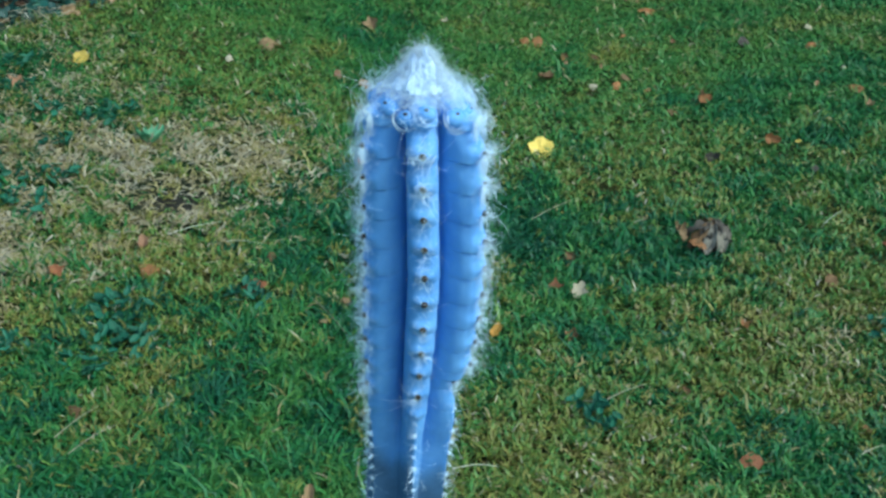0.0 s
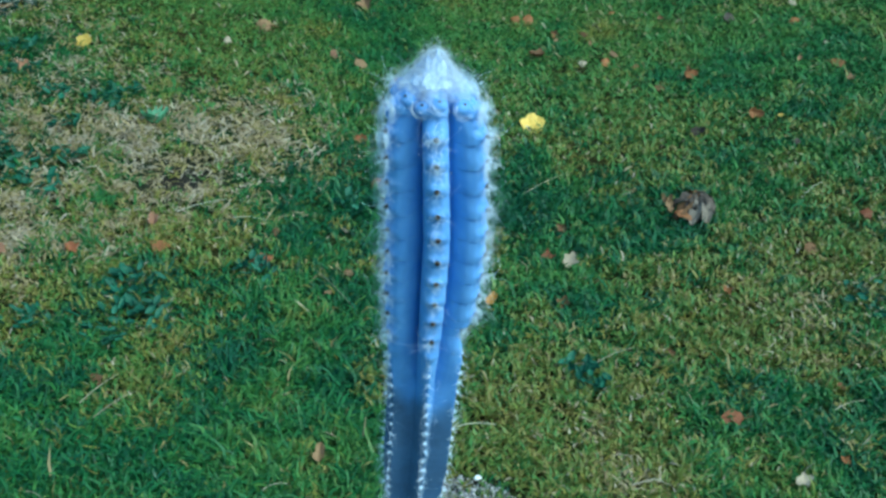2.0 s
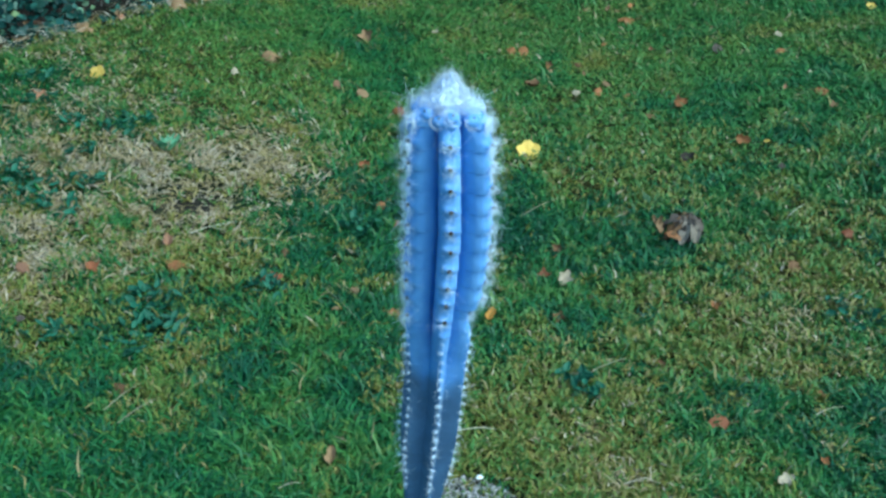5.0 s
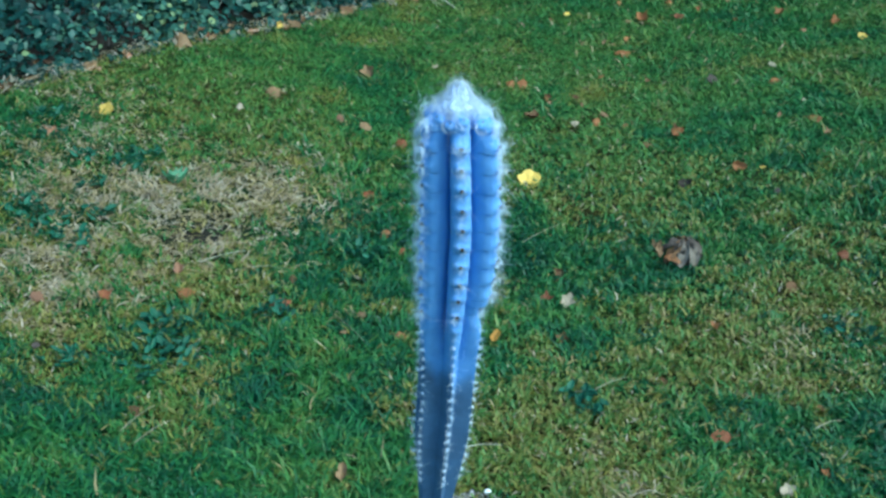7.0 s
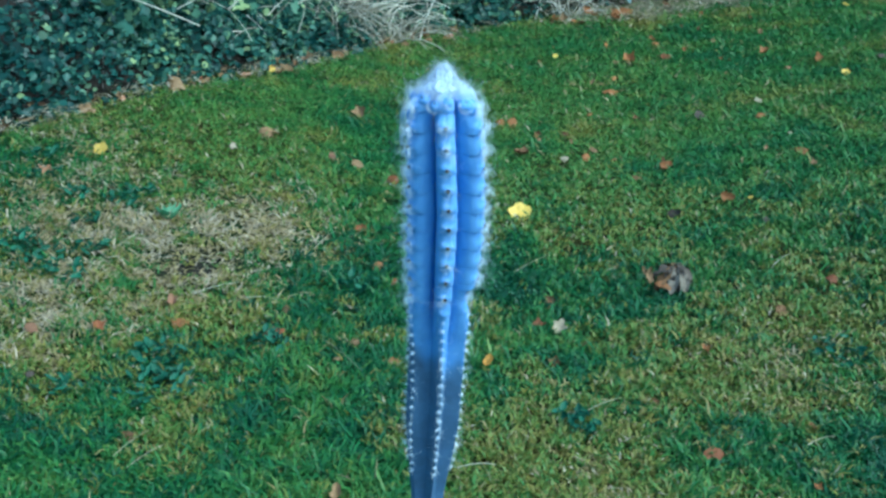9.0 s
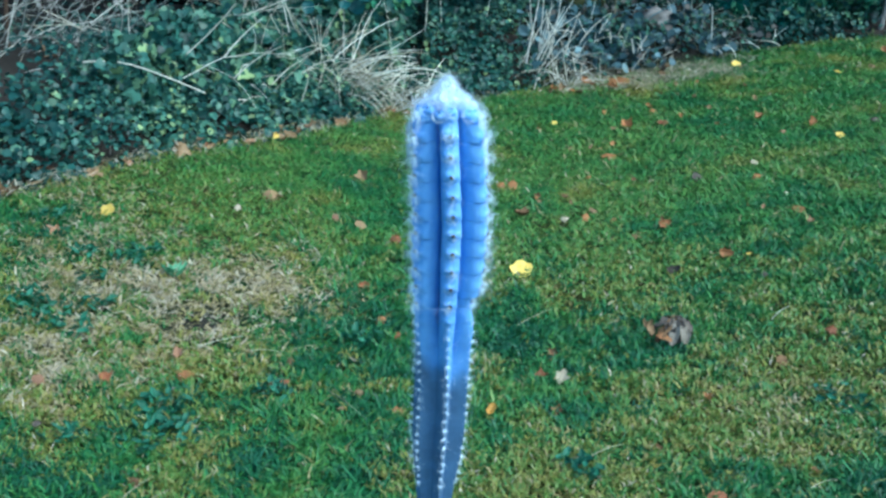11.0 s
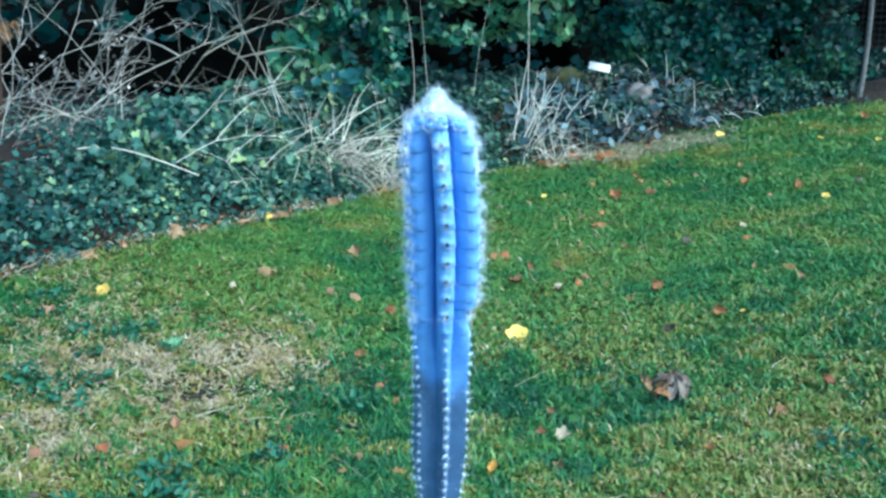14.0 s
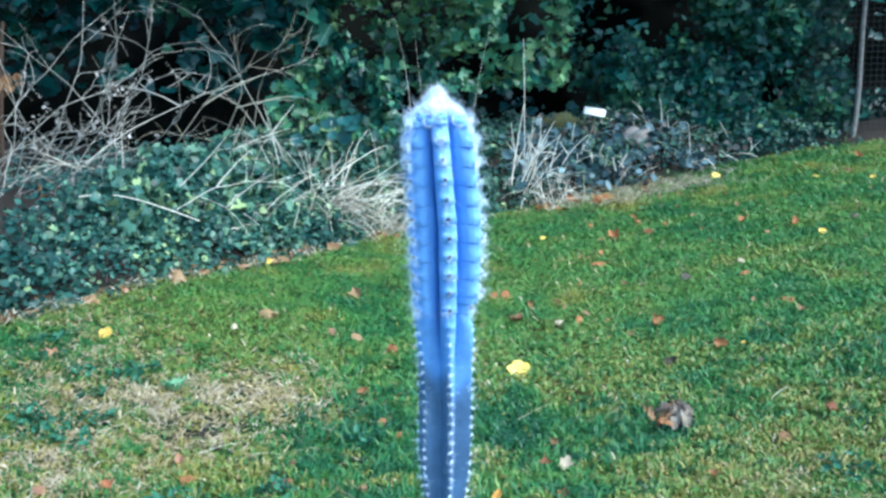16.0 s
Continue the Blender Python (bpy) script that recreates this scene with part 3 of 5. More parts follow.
    part("wool_core", from_bmesh("wool_core", bm, WOOL_CORE), top, "matted white wool")
    n = 22000
    a = rng.random(n) * 2 * np.pi
    t = rng.random(n) ** 0.8
    keep = field(a * 0.02 + 5, t * 0.05, 0.012) + 0.1 * rng.normal(size=n) + 0.9 * t > 0.54
    a, t = a[keep][:10000], t[keep][:10000]
    n = len(a)
    cx, cy = axis(1.02)
    rad = np.interp(t, (0, 0.35, 1), (0.029, 0.0165, 0.002))
    z = np.interp(t, (0, 0.35, 1), (1.01, 1.0185, 1.036))
    base = np.stack((cx + rad * np.cos(a), cy + rad * np.sin(a), z), -1)
    outw = np.stack((np.cos(a), np.sin(a), 0.3 + 1.2 * t), -1)
    outw /= np.linalg.norm(outw, axis=1, keepdims=True)
    paths = hairs(base, outw, (0.006 + 0.011 * rng.random(n)) * (0.7 + 0.3 * t), 2.0, rng, 10)
    v, f = ribbons(paths, np.full(n, 0.00007), rng)
    part("wool_cap", mesh_from("wool_cap", v, [f], WOOL), top, "tuft of dense white wool at the tip")


build_cactus()

# ---- leaves fallen on the lawn ----
LEAF_WORDS = {
    "yellow": "bright yellow fallen leaf lying on the grass", "amber": "small amber-yellow fallen leaf on the grass", "tan": "dry tan fallen leaf lying on the grass",
    "orange": "orange-brown fallen leaf lying on the grass", "pale": "bleached pale fallen leaf on the grass",
    "rust": "dark rust-red fallen leaf in the grass", "pink": "pinkish brown curled leaf on the grass",
    "brown": "dark brown withered leaf in the grass", "grey": "grey decayed leaf lying on the grass"}


def leaf_mesh(name, mat, rng, lobes, curl, wide, length=1.0, fold=0.07, ragged=0.16):
    """A leaf one unit long, lying along y: a toothed or lobed outline, folded on its midrib and curled up."""
    rows, cols = 9, 5
    v, grid = [], []
    for i in range(rows):
        t = i / (rows - 1)
        half = wide * math.sin(math.pi * min(1, t * 0.96 + 0.02)) ** 0.7 * (1.15 - 0.5 * t)
        half *= 1 + 0.28 * (math.cos(lobes * math.pi * 2 * t) if lobes else 0.15 * (i % 2))
        line = []
        for j in range(cols):
            s = (j - 2) / 2
            x = half * s * (1 + ragged * rng.normal()) if j in (0, 4) else half * s
            z = curl * (x * x * 2.2 + (t - 0.45) ** 2 * 0.9) + fold * abs(s) + 0.05 * rng.normal() * (0.2 + abs(curl))
            line.append(len(v))
            v.append((x * (1 - 0.3 * abs(curl)), (t - 0.5) * length * (1 - 0.2 * abs(curl)), z))
        grid.append(line)
    f = [(grid[i][j], grid[i][j + 1], grid[i + 1][j + 1], grid[i + 1][j]) for i in range(rows - 1) for j in range(cols - 1)]
    me = bpy.data.meshes.new(name)
    me.from_pydata(v, [], f)
    me.materials.append(mat)
    for p in me.polygons:
        p.use_smooth = True
    return me


def round_leaf(name, mat, rng):
    """A broad, blunt five-lobed leaf one unit across, slightly dished, with raised veins."""
    k, rings = 30, 4
    v = [(0, 0, 0.03)]
    for r in range(1, rings + 1):
        for i in range(k):
            a = 2 * math.pi * i / k
            rad = 0.5 * (r / rings) * (1 + (0.085 * math.cos(5 * a + 0.3) + 0.04 * rng.normal()) * (r / rings) ** 2)
            v.append((rad * math.cos(a), rad * math.sin(a), 0.1 * (r / rings) ** 2 + 0.03 * math.cos(5 * a + 0.3) * r / rings + 0.012 * rng.normal()))
    f = [(0, 1 + i, 1 + (i + 1) % k) for i in range(k)]
    f += [(1 + k * r + i, 1 + k * (r + 1) + i, 1 + k * (r + 1) + (i + 1) % k, 1 + k * r + (i + 1) % k) for r in range(rings - 1) for i in range(k)]
    me = bpy.data.meshes.new(name)
    me.from_pydata(v, [], f)
    me.materials.append(mat)
    for p in me.polygons:
        p.use_smooth = True
    return me


def stalk_mesh(name, mat):
    bm = bmesh.new()
    bmesh.ops.create_cone(bm, segments=6, radius1=0.014, radius2=0.022, depth=0.4, matrix=pose(0, -0.66, 0.03, 84, 0, 10))
    return from_bmesh(name, bm, mat)


LEAF_RNG = np.random.default_rng(21)


def drop_leaves(kind, places):
    """Fallen leaves of one colour: x, y and length of each."""
    rng = LEAF_RNG
    blades = [leaf_mesh("leaf_blade", LEAF[kind], rng, lo, cu, wi) for lo, cu, wi in
              ((0, -0.35, 0.4), (3, -0.6, 0.5), (2, 0.6, 0.44), (0, -0.9, 0.36), (1, 0.7, 0.42), (3, -0.5, 0.42))]
    if kind == "yellow":
        blades = [round_leaf("leaf_blade", LEAF[kind], rng) for k in range(2)]
    stalk = stalk_mesh("stalk", LEAF["brown" if kind != "yellow" else "tan"])
    for x, y, size in places:
        size = size * (1.15 if kind in ("orange", "rust") else 1) * (0.95 if y > 3 else 1)
        leaf = new("fallen_leaf", blades[int(rng.integers(len(blades)))])
        tagged(leaf, LEAF_WORDS[kind], "leaf", "leaves fallen on the lawn")
        tilt = rng.normal(0, 11, 2) + np.array((10, 0))
        leaf.matrix_basis = pose(x, y, float(ground_z(x, y)) + 0.014 + 0.09 * size, 20 + tilt[0], tilt[1], 0) @ pose(0, 0, 0, 0, 0, rng.random() * 360) @ Matrix.Diagonal((size, size, size, 1))
        part("stalk", stalk, leaf)


drop_leaves("amber", [(0.09, 1.43, 0.042)])
drop_leaves("yellow", [(0.2, 2.63, 0.078), (-1.34, 2.75, 0.052), (1.03, 2.74, 0.02), (-1.03, 4.34, 0.05), (1.86, 4.41, 0.045), (2.39, 6.18, 0.05), (2.65, 5.84, 0.045), (1.88, 6.9, 0.07), (0.47, 5.33, 0.034)])
drop_leaves("tan", [(-0.43, 3.06, 0.065), (0.53, 3.4, 0.056), (-0.51, 3.79, 0.086), (-0.85, 3.3, 0.105), (-0.2, 0.82, 0.039), (-0.25, 1.5, 0.028), (-0.28, 1.4, 0.025), (0.52, 4.62, 0.064), (-1.36, 3.72, 0.116), (1.7, 5.56, 0.057), (-0.75, 5.02, 0.08), (-1.68, 2.91, 0.07), (-0.9, 4.7, 0.082)])
drop_leaves("orange", [(-0.71, 1.53, 0.051), (0.95, 2.75, 0.052), (1.3, 3.78, 0.059), (1.34, 3.24, 0.057), (0.7, 4.41, 0.084), (0.19, 3.83, 0.061), (-0.25, 2.07, 0.034), (0.65, 1.56, 0.028), (-0.14, 1.4, 0.027), (0.76, 0.94, 0.02), (1.0, 6.61, 0.157), (-1.31, 4.73, 0.095), (1.6, 5.03, 0.066), (1.81, 4.73, 0.062), (0.88, 5.14, 0.087), (0.79, 3.15, 0.055), (2.92, 6.85, 0.076), (0.14, 3.83, 0.048)])
drop_leaves("pale", [(0.28, 1.67, 0.056), (1.35, 4.04, 0.047), (1.36, 3.49, 0.037), (-0.93, 3.07, 0.043), (0.67, 0.87, 0.037), (0.4, 3.3, 0.041), (-0.22, 4.03, 0.037), (1.36, 4.06, 0.044), (0.42, 6.5, 0.057)])
drop_leaves("rust", [(0.57, 1.04, 0.042), (0.23, 1.68, 0.036), (-0.46, 1.51, 0.057), (1.11, 2.01, 0.052), (-0.28, 2.92, 0.051), (-0.34, 2.37, 0.044), (-0.89, 1.45, 0.039), (0.82, 1.19, 0.03), (-0.19, 1.96, 0.029), (1.09, 5.15, 0.067), (-1.29, 3.95, 0.072)])
drop_leaves("pink", [(1.21, 3.29, 0.04), (-0.54, 3.12, 0.048), (-1.41, 2.43, 0.056), (-1.05, 1.42, 0.047), (-0.76, 1.64, 0.053), (1.64, 4.63, 0.049), (-0.65, 5.41, 0.106), (1.34, 3.06, 0.036)])
drop_leaves("brown", [(-0.66, 0.97, 0.048), (0.26, 1.45, 0.036), (0.22, 3.35, 0.078), (0.42, 3.68, 0.054), (0.91, 1.8, 0.052), (0.27, 1.87, 0.035), (0.66, 3.03, 0.051), (0.79, 3.17, 0.053), (-0.42, 1.72, 0.027), (-0.46, 1.68, 0.03), (-0.48, 1.34, 0.021), (0.48, 1.26, 0.023), (-1.69, 2.73, 0.076), (2.63, 6.25, 0.062)])
drop_leaves("grey", [(0.74, 2.6, 0.058), (1.05, 3.87, 0.076), (1.03, 2.51, 0.037), (-0.96, 1.2, 0.023), (2.13, 4.68, 0.08)])
for kind in ("tan", "orange", "brown", "orange"):
    drop_leaves(kind, [(x, 3.0 + 3.6 * v, 0.026 + 0.022 * w) for x, v, w in ((0.2 + 0.5 * u + (0.2 + 1.5 * v) * q, v, w) for u, v, w, q in LEAF_RNG.random((7, 4)))])


def build_edge_litter():
    """Dead leaves caught along the edge of the ground cover."""
    rng = np.random.default_rng(23)
    stalk = stalk_mesh("stalk", LEAF["brown"])
    for k in range(58):
        x = -1.75 + 1.6 * rng.random()
        y = float(np.interp(x, EDGE_X, EDGE_Y)) + 0.17 * rng.normal() - 0.06
        kind = ("tan", "brown", "brown", "pink", "tan", "tan")[int(rng.integers(6))]
        s = 0.035 + 0.06 * rng.random()
        me = leaf_mesh("fallen_leaf", LEAF[kind], rng, int(rng.integers(4)), 0.9 * rng.normal(), 0.36)
        leaf = tagged(new("fallen_leaf", me), LEAF_WORDS[kind].replace("on the grass", "along the bed").replace("in the grass", "along the bed"), "leaf", "leaves along the edge of the bed")
        leaf.matrix_basis = pose(x, y, float(ground_z(x, y)) + 0.012 + 0.15 * s, 22 + 12 * rng.normal(), 12 * rng.normal(), 0) @ pose(0, 0, 0, 0, 0, rng.random() * 360) @ Matrix.Diagonal((s, s, s, 1))
        part("stalk", stalk, leaf)
    for k in range(24):
        x = 0.5 + 1.0 * rng.random()
        y = float(np.interp(x, EDGE_X, EDGE_Y)) - 0.3 + 0.13 * rng.normal()
        kind = ("tan", "brown", "orange", "brown", "tan", "grey")[int(rng.integers(6))]
        s = 0.04 + 0.06 * rng.random()
        me = leaf_mesh("fallen_leaf", LEAF[kind], rng, int(rng.integers(4)), 0.9 * rng.normal(), 0.36)
        leaf = tagged(new("fallen_leaf", me), LEAF_WORDS[kind].replace("on the grass", "on dry straw").replace("in the grass", "on dry straw"), "leaf", "leaves on the straw")
        leaf.matrix_basis = pose(x, y, float(ground_z(x, y)) + 0.02 + 0.12 * s, 22 + 12 * rng.normal(), 12 * rng.normal(), 0) @ pose(0, 0, 0, 0, 0, rng.random() * 360) @ Matrix.Diagonal((s, s, s, 1))
        part("stalk", stalk, leaf)


build_edge_litter()


def build_leaf_pile():
    """The large withered, curled leaf with an orange underside."""
    rng = np.random.default_rng(8)
    x, y = 0.624, 1.997
    z = float(ground_z(x, y))
    top = new("withered_leaf_heap")
    top.matrix_basis = pose(x, y, z + 0.02)
    tagged(top, "heap of large curled brown-grey withered leaves on grass", "leaf")
    # blades fanning down from a common tip, with a few loose pieces at their foot
    for az, tilt, s, kind, cu in ((-75, 30, 0.1, "grey", -0.8), (-52, 40, 0.12, "brown", -0.7), (-34, 46, 0.115, "grey", -0.9), (-16, 42, 0.12, "pale_grey", -0.7),
                                  (2, 48, 0.105, "grey", -0.9), (22, 40, 0.11, "pale_grey", -0.8), (45, 34, 0.085, "grey", -0.7), (120, 40, 0.09, "grey", -0.6), (200, 40, 0.09, "brown", -0.6)):
        m = pose(0.022, 0.02, 0.068) @ pose(0, 0, 0, 0, 0, az) @ pose(0, 0, 0, tilt, 0, 0) @ Matrix.Translation((0, -0.48 * s, 0))
        part("leaf_blade", leaf_mesh("leaf_blade", LEAF[kind], rng, 0, cu, 0.2), top, "", m @ Matrix.Diagonal((s, s, s, 1)))
    for dx, dy, dz, s, rx, ry, rz, kind, cu in (
            (-0.02, -0.035, 0.012, 0.06, 28, 5, 75, "orange", -0.5), (-0.062, 0.0, 0.02, 0.06, 40, 25, 20, "tan", 0.8), (-0.07, 0.015, 0.028, 0.045, 50, 10, 40, "tan", 0.8)):
        part("leaf_blade", leaf_mesh("leaf_blade", LEAF[kind], rng, 0, cu, 0.27), top, "", pose(dx, dy, dz, rx, ry, 0) @ pose(0, 0, 0, 0, 0, rz) @ Matrix.Diagonal((s, s, s, 1)))


build_leaf_pile()


def tube(points, r0, r1, seg=5):
    """A tapering tube along points: vertices and quads."""
    P = np.asarray(points, float)
    d = np.gradient(P, axis=0)
    d /= np.linalg.norm(d, axis=1, keepdims=True) + 1e-9
    ref = np.array((0.31, 0.2, 0.93)) if abs(d[0][2]) < 0.85 else np.array((1.0, 0.1, 0))
    a = np.cross(d, ref)
    a /= np.linalg.norm(a, axis=1, keepdims=True) + 1e-9
    b = np.cross(d, a)
    r = np.linspace(r0, r1, len(P))[:, None, None]
    t = np.linspace(0, 2 * np.pi, seg, endpoint=False)[None, :, None]
    v = P[:, None] + r * (np.cos(t) * a[:, None] + np.sin(t) * b[:, None])
    i = np.arange(len(P) * seg).reshape(len(P), seg)
    j = np.roll(i, -1, 1)
    return v.reshape(-1, 3), np.stack((i[:-1], j[:-1], j[1:], i[1:]), -1).reshape(-1, 4)


def tubes_mesh(name, paths, mat, hue=None):
    V, Fc, off, H = [], [], 0, []
    for k, (pts, r0, r1) in enumerate(paths):
        v, f = tube(pts, r0, r1)
        V.append(v)
        Fc.append(f + off)
        off += len(v)
        H.append(np.full(len(v), 0.5 if hue is None else hue[k]))
    return mesh_from(name, np.concatenate(V), [np.concatenate(Fc)], mat, np.concatenate(H))


# dry stalks lying in the grass: from x, y to x, y
STALKS = [(0.3, 1.17, 0.4, 1.26), (-0.33, 1.49, -0.21, 1.32), (-0.66, 0.89, -0.62, 0.99), (-0.62, 0.85, -0.57, 0.94),
          (0.78, 1.09, 0.85, 1.13), (0.17, 2.08, 0.29, 2.24), (-0.58, 1.72, -0.5, 1.73), (-0.72, 3.03, -0.61, 2.74),
          (0.03, 0.92, 0.11, 0.94), (-0.28, 0.71, -0.24, 0.73), (0.95, 2.1, 1.03, 2.2), (-0.66, 0.65, -0.62, 0.63),
          (0.27, 1.18, 0.31, 1.16), (-0.72, 1.71, -0.62, 1.82), (-0.05, 3.18, 0.06, 2.92), (-0.46, 2.16, -0.42, 2.32)]


def build_stalks():
    rng = np.random.default_rng(4)
    for x0, y0, x1, y1 in STALKS:
        t = np.linspace(0, 1, 7)
        x, y = x0 + (x1 - x0) * t, y0 + (y1 - y0) * t
        z = ground_z(x, y) + 0.018 + 0.004 * np.sin(t * 3) + 0.006 * rng.random()
        pts = np.stack((x, y + 0.004 * np.sin(t * 3.1), z), -1)
        me = tubes_mesh("dry_stalk", [(pts, 0.001, 0.0005)], STRAW, [0.2 + 0.6 * rng.random()])
        tagged(new("dry_stalk", me), "dry straw-coloured grass stalk lying on the lawn", "grass stalk", "dry stalks on the lawn")


build_stalks()

# broad-leaved weeds in the lawn: x, y, radius
WEEDS = [(-0.67, 1.16, 0.075), (-0.7, 1.34, 0.05), (0.3, 1.12, 0.028), (-0.65, 1.25, 0.04), (-0.88, 1.15, 0.04),
         (-1.13, 2.32, 0.05), (-1.1, 2.42, 0.05), (-1.19, 1.81, 0.08), (-1.3, 1.92, 0.06), (-0.95, 2.27, 0.05), (-0.29, 1.92, 0.05),
         (0.99, 1.56, 0.06), (-0.46, 1.47, 0.04), (0.28, 1.17, 0.03), (-1.09, 1.75, 0.05), (-1.08, 1.94, 0.04), (-1.42, 2.42, 0.05), (-1.17, 2.12, 0.04), (-1.27, 2.3, 0.04), (-1.5, 2.6, 0.05)]


def build_weeds():
    rng = np.random.default_rng(14)
    dark = [leaf_mesh("leaf", WEED, rng, 0, 0.3, w) for w in (0.3, 0.2)]
    light = [leaf_mesh("leaf", WEED_LIGHT, rng, 0, 0.3, 0.17)]
    for x, y, r in WEEDS:
        rosette = abs(x + 0.95) < 0.01
        top = new("lawn_weed")
        top.matrix_basis = pose(x, y, float(ground_z(x, y)))
        tagged(top, "light green leafy rosette in the dry patch" if rosette else "dark green broad-leaved weed clump in the lawn", "weed", "weeds in the lawn")
        for k in range(14 if rosette else int(6 + 480 * r)):
            a, d = (k * 77.0 if rosette else rng.random() * 360), r * math.sqrt(rng.random()) * 1.25
            s = 0.018 + 0.02 * rng.random() + (0.034 if rosette else 0)
            if rosette:
                d = 0.024
            m = pose(d * math.cos(radians(a)), d * math.sin(radians(a)), 0.012 + 0.02 * rng.random(), (22 if rosette else 50) * rng.random() + (25 if rosette else 0), (12 if rosette else 25) * rng.normal(), a - 90 + (25 if rosette else 90) * rng.normal())
            ms = light if rosette else dark
            part("leaf", ms[k % len(ms)], top, "", m @ Matrix.Diagonal((s, s, s, 1)))


build_weeds()


def build_gravel():
    rng = np.random.default_rng(17)
    top = new("gravel_patch")
    top.matrix_basis = pose(0.06, 0.72, 0)
    tagged(top, "small patch of pale grit and pebbles in the lawn", "gravel")
    kinds = []
    for k in range(4):
        bm = bmesh.new()
        bmesh.ops.create_icosphere(bm, subdivisions=1, radius=1)
        for v in bm.verts:
            v.co = Vector((v.co.x, v.co.y * 0.8, v.co.z * 0.6)) * (0.8 + 0.4 * rng.random())
        kinds.append(from_bmesh("pebble", bm, PEBBLE))
    for k in range(280):
        a, d = rng.random() * 2 * np.pi, math.sqrt(rng.random())
        s = 0.0022 + 0.004 * rng.random() ** 2.5
        part("pebble", kinds[k % 4], top, "", pose(0.1 * d * math.cos(a), 0.08 * d * math.sin(a), 0.004 + 0.008 * rng.random(), 0, 0, rng.random() * 360) @ Matrix.Diagonal((s, s, s, 1)))
    bm = bmesh.new()
    bmesh.ops.create_icosphere(bm, subdivisions=2, radius=1)
    for v in bm.verts:
        v.co *= 0.8 + 0.5 * noise.noise(v.co * 1.2 + Vector((4, 2, 1)))
    stone = from_bmesh("white_pebble", bm, TAG)
    part("white_pebble", stone, top, "smooth white pebble", pose(0.022, 0.065, 0.026, 0, 0, 20) @ Matrix.Diagonal((0.009, 0.006, 0.005, 1)))
    n = 2600
    a, d = rng.random(n) * 2 * np.pi, np.sqrt(rng.random(n))
    c = np.stack((0.105 * d * np.cos(a), 0.085 * d * np.sin(a), 0.002 + 0.006 * rng.random(n)), -1)
    octa = np.array([(1, 0, 0), (0, 1, 0), (-1, 0, 0), (0, -1, 0), (0, 0, 0.7), (0, 0, -0.7)], float)
    v = c[:, None] + octa[None] * (0.0012 + 0.0018 * rng.random(n))[:, None, None] * (0.7 + 0.6 * rng.random((n, 6, 1)))
    tri = np.array([(0, 1, 4), (1, 2, 4), (2, 3, 4), (3, 0, 4), (1, 0, 5), (2, 1, 5), (3, 2, 5), (0, 3, 5)])
    tagged(part("grit", mesh_from("grit", v.reshape(-1, 3), [(np.arange(n)[:, None, None] * 6 + tri[None]).reshape(-1, 3)], GRIT, flat=True), top, "fine grey grit"), kind="stuff")


build_gravel()

# ---- beds, hedge and fence ----
OVATE = np.array([(0, 0, 0), (-0.22, 0.1, 0.03), (-0.37, 0.33, 0.05), (-0.33, 0.62, 0.05), (-0.16, 0.86, 0.0), (0, 1.02, -0.08),
                  (0.16, 0.86, 0.0), (0.33, 0.62, 0.05), (0.37, 0.33, 0.05), (0.22, 0.1, 0.03), (0, 0.46, -0.03)])
LOBED = np.array([(0, 0.06, 0), (-0.24, -0.04, 0.03), (-0.44, 0.2, 0.06), (-0.3, 0.4, 0.03), (-0.36, 0.64, 0.05), (-0.15, 0.74, 0.0), (0, 1.05, -0.1),
                  (0.15, 0.74, 0.0), (0.36, 0.64, 0.05), (0.3, 0.4, 0.03), (0.44, 0.2, 0.06), (0.24, -0.04, 0.03), (0, 0.44, -0.04)])


def foliage_mesh(name, centre, size, hue, facing, spread, mat, rng, shape=OVATE):
    """Many folded leaves at centres, their upper sides turned roughly to 'facing' (n, 3)."""
    n = len(centre)
    nz = facing + rng.normal(0, spread, (n, 3))
    nz /= np.linalg.norm(nz, axis=1, keepdims=True)
    d = rng.normal(0, 1, (n, 3)) + np.array((0, 0, -0.6))
    ny = d - nz * np.sum(d * nz, 1, keepdims=True)
    ny /= np.linalg.norm(ny, axis=1, keepdims=True) + 1e-9
    nx = np.cross(ny, nz)
    L = shape[None] * (size[:, None, None] * np.stack((0.8 + 0.5 * rng.random(n), np.ones(n), 0.6 + 1.6 * rng.random(n)), -1)[:, None])
    v = centre[:, None] + L[..., :1] * nx[:, None] + (L[..., 1:2] - 0.45 * size[:, None, None]) * ny[:, None] + L[..., 2:] * nz[:, None]
    k = len(shape)
    ring = np.array([[i, k - 1, (i + 1) % (k - 1)] for i in range(k - 1)])
    f = (np.arange(n)[:, None, None] * k + ring[None]).reshape(-1, 3)
    return mesh_from(name, v.reshape(-1, 3), [f], mat, np.repeat(hue, k))


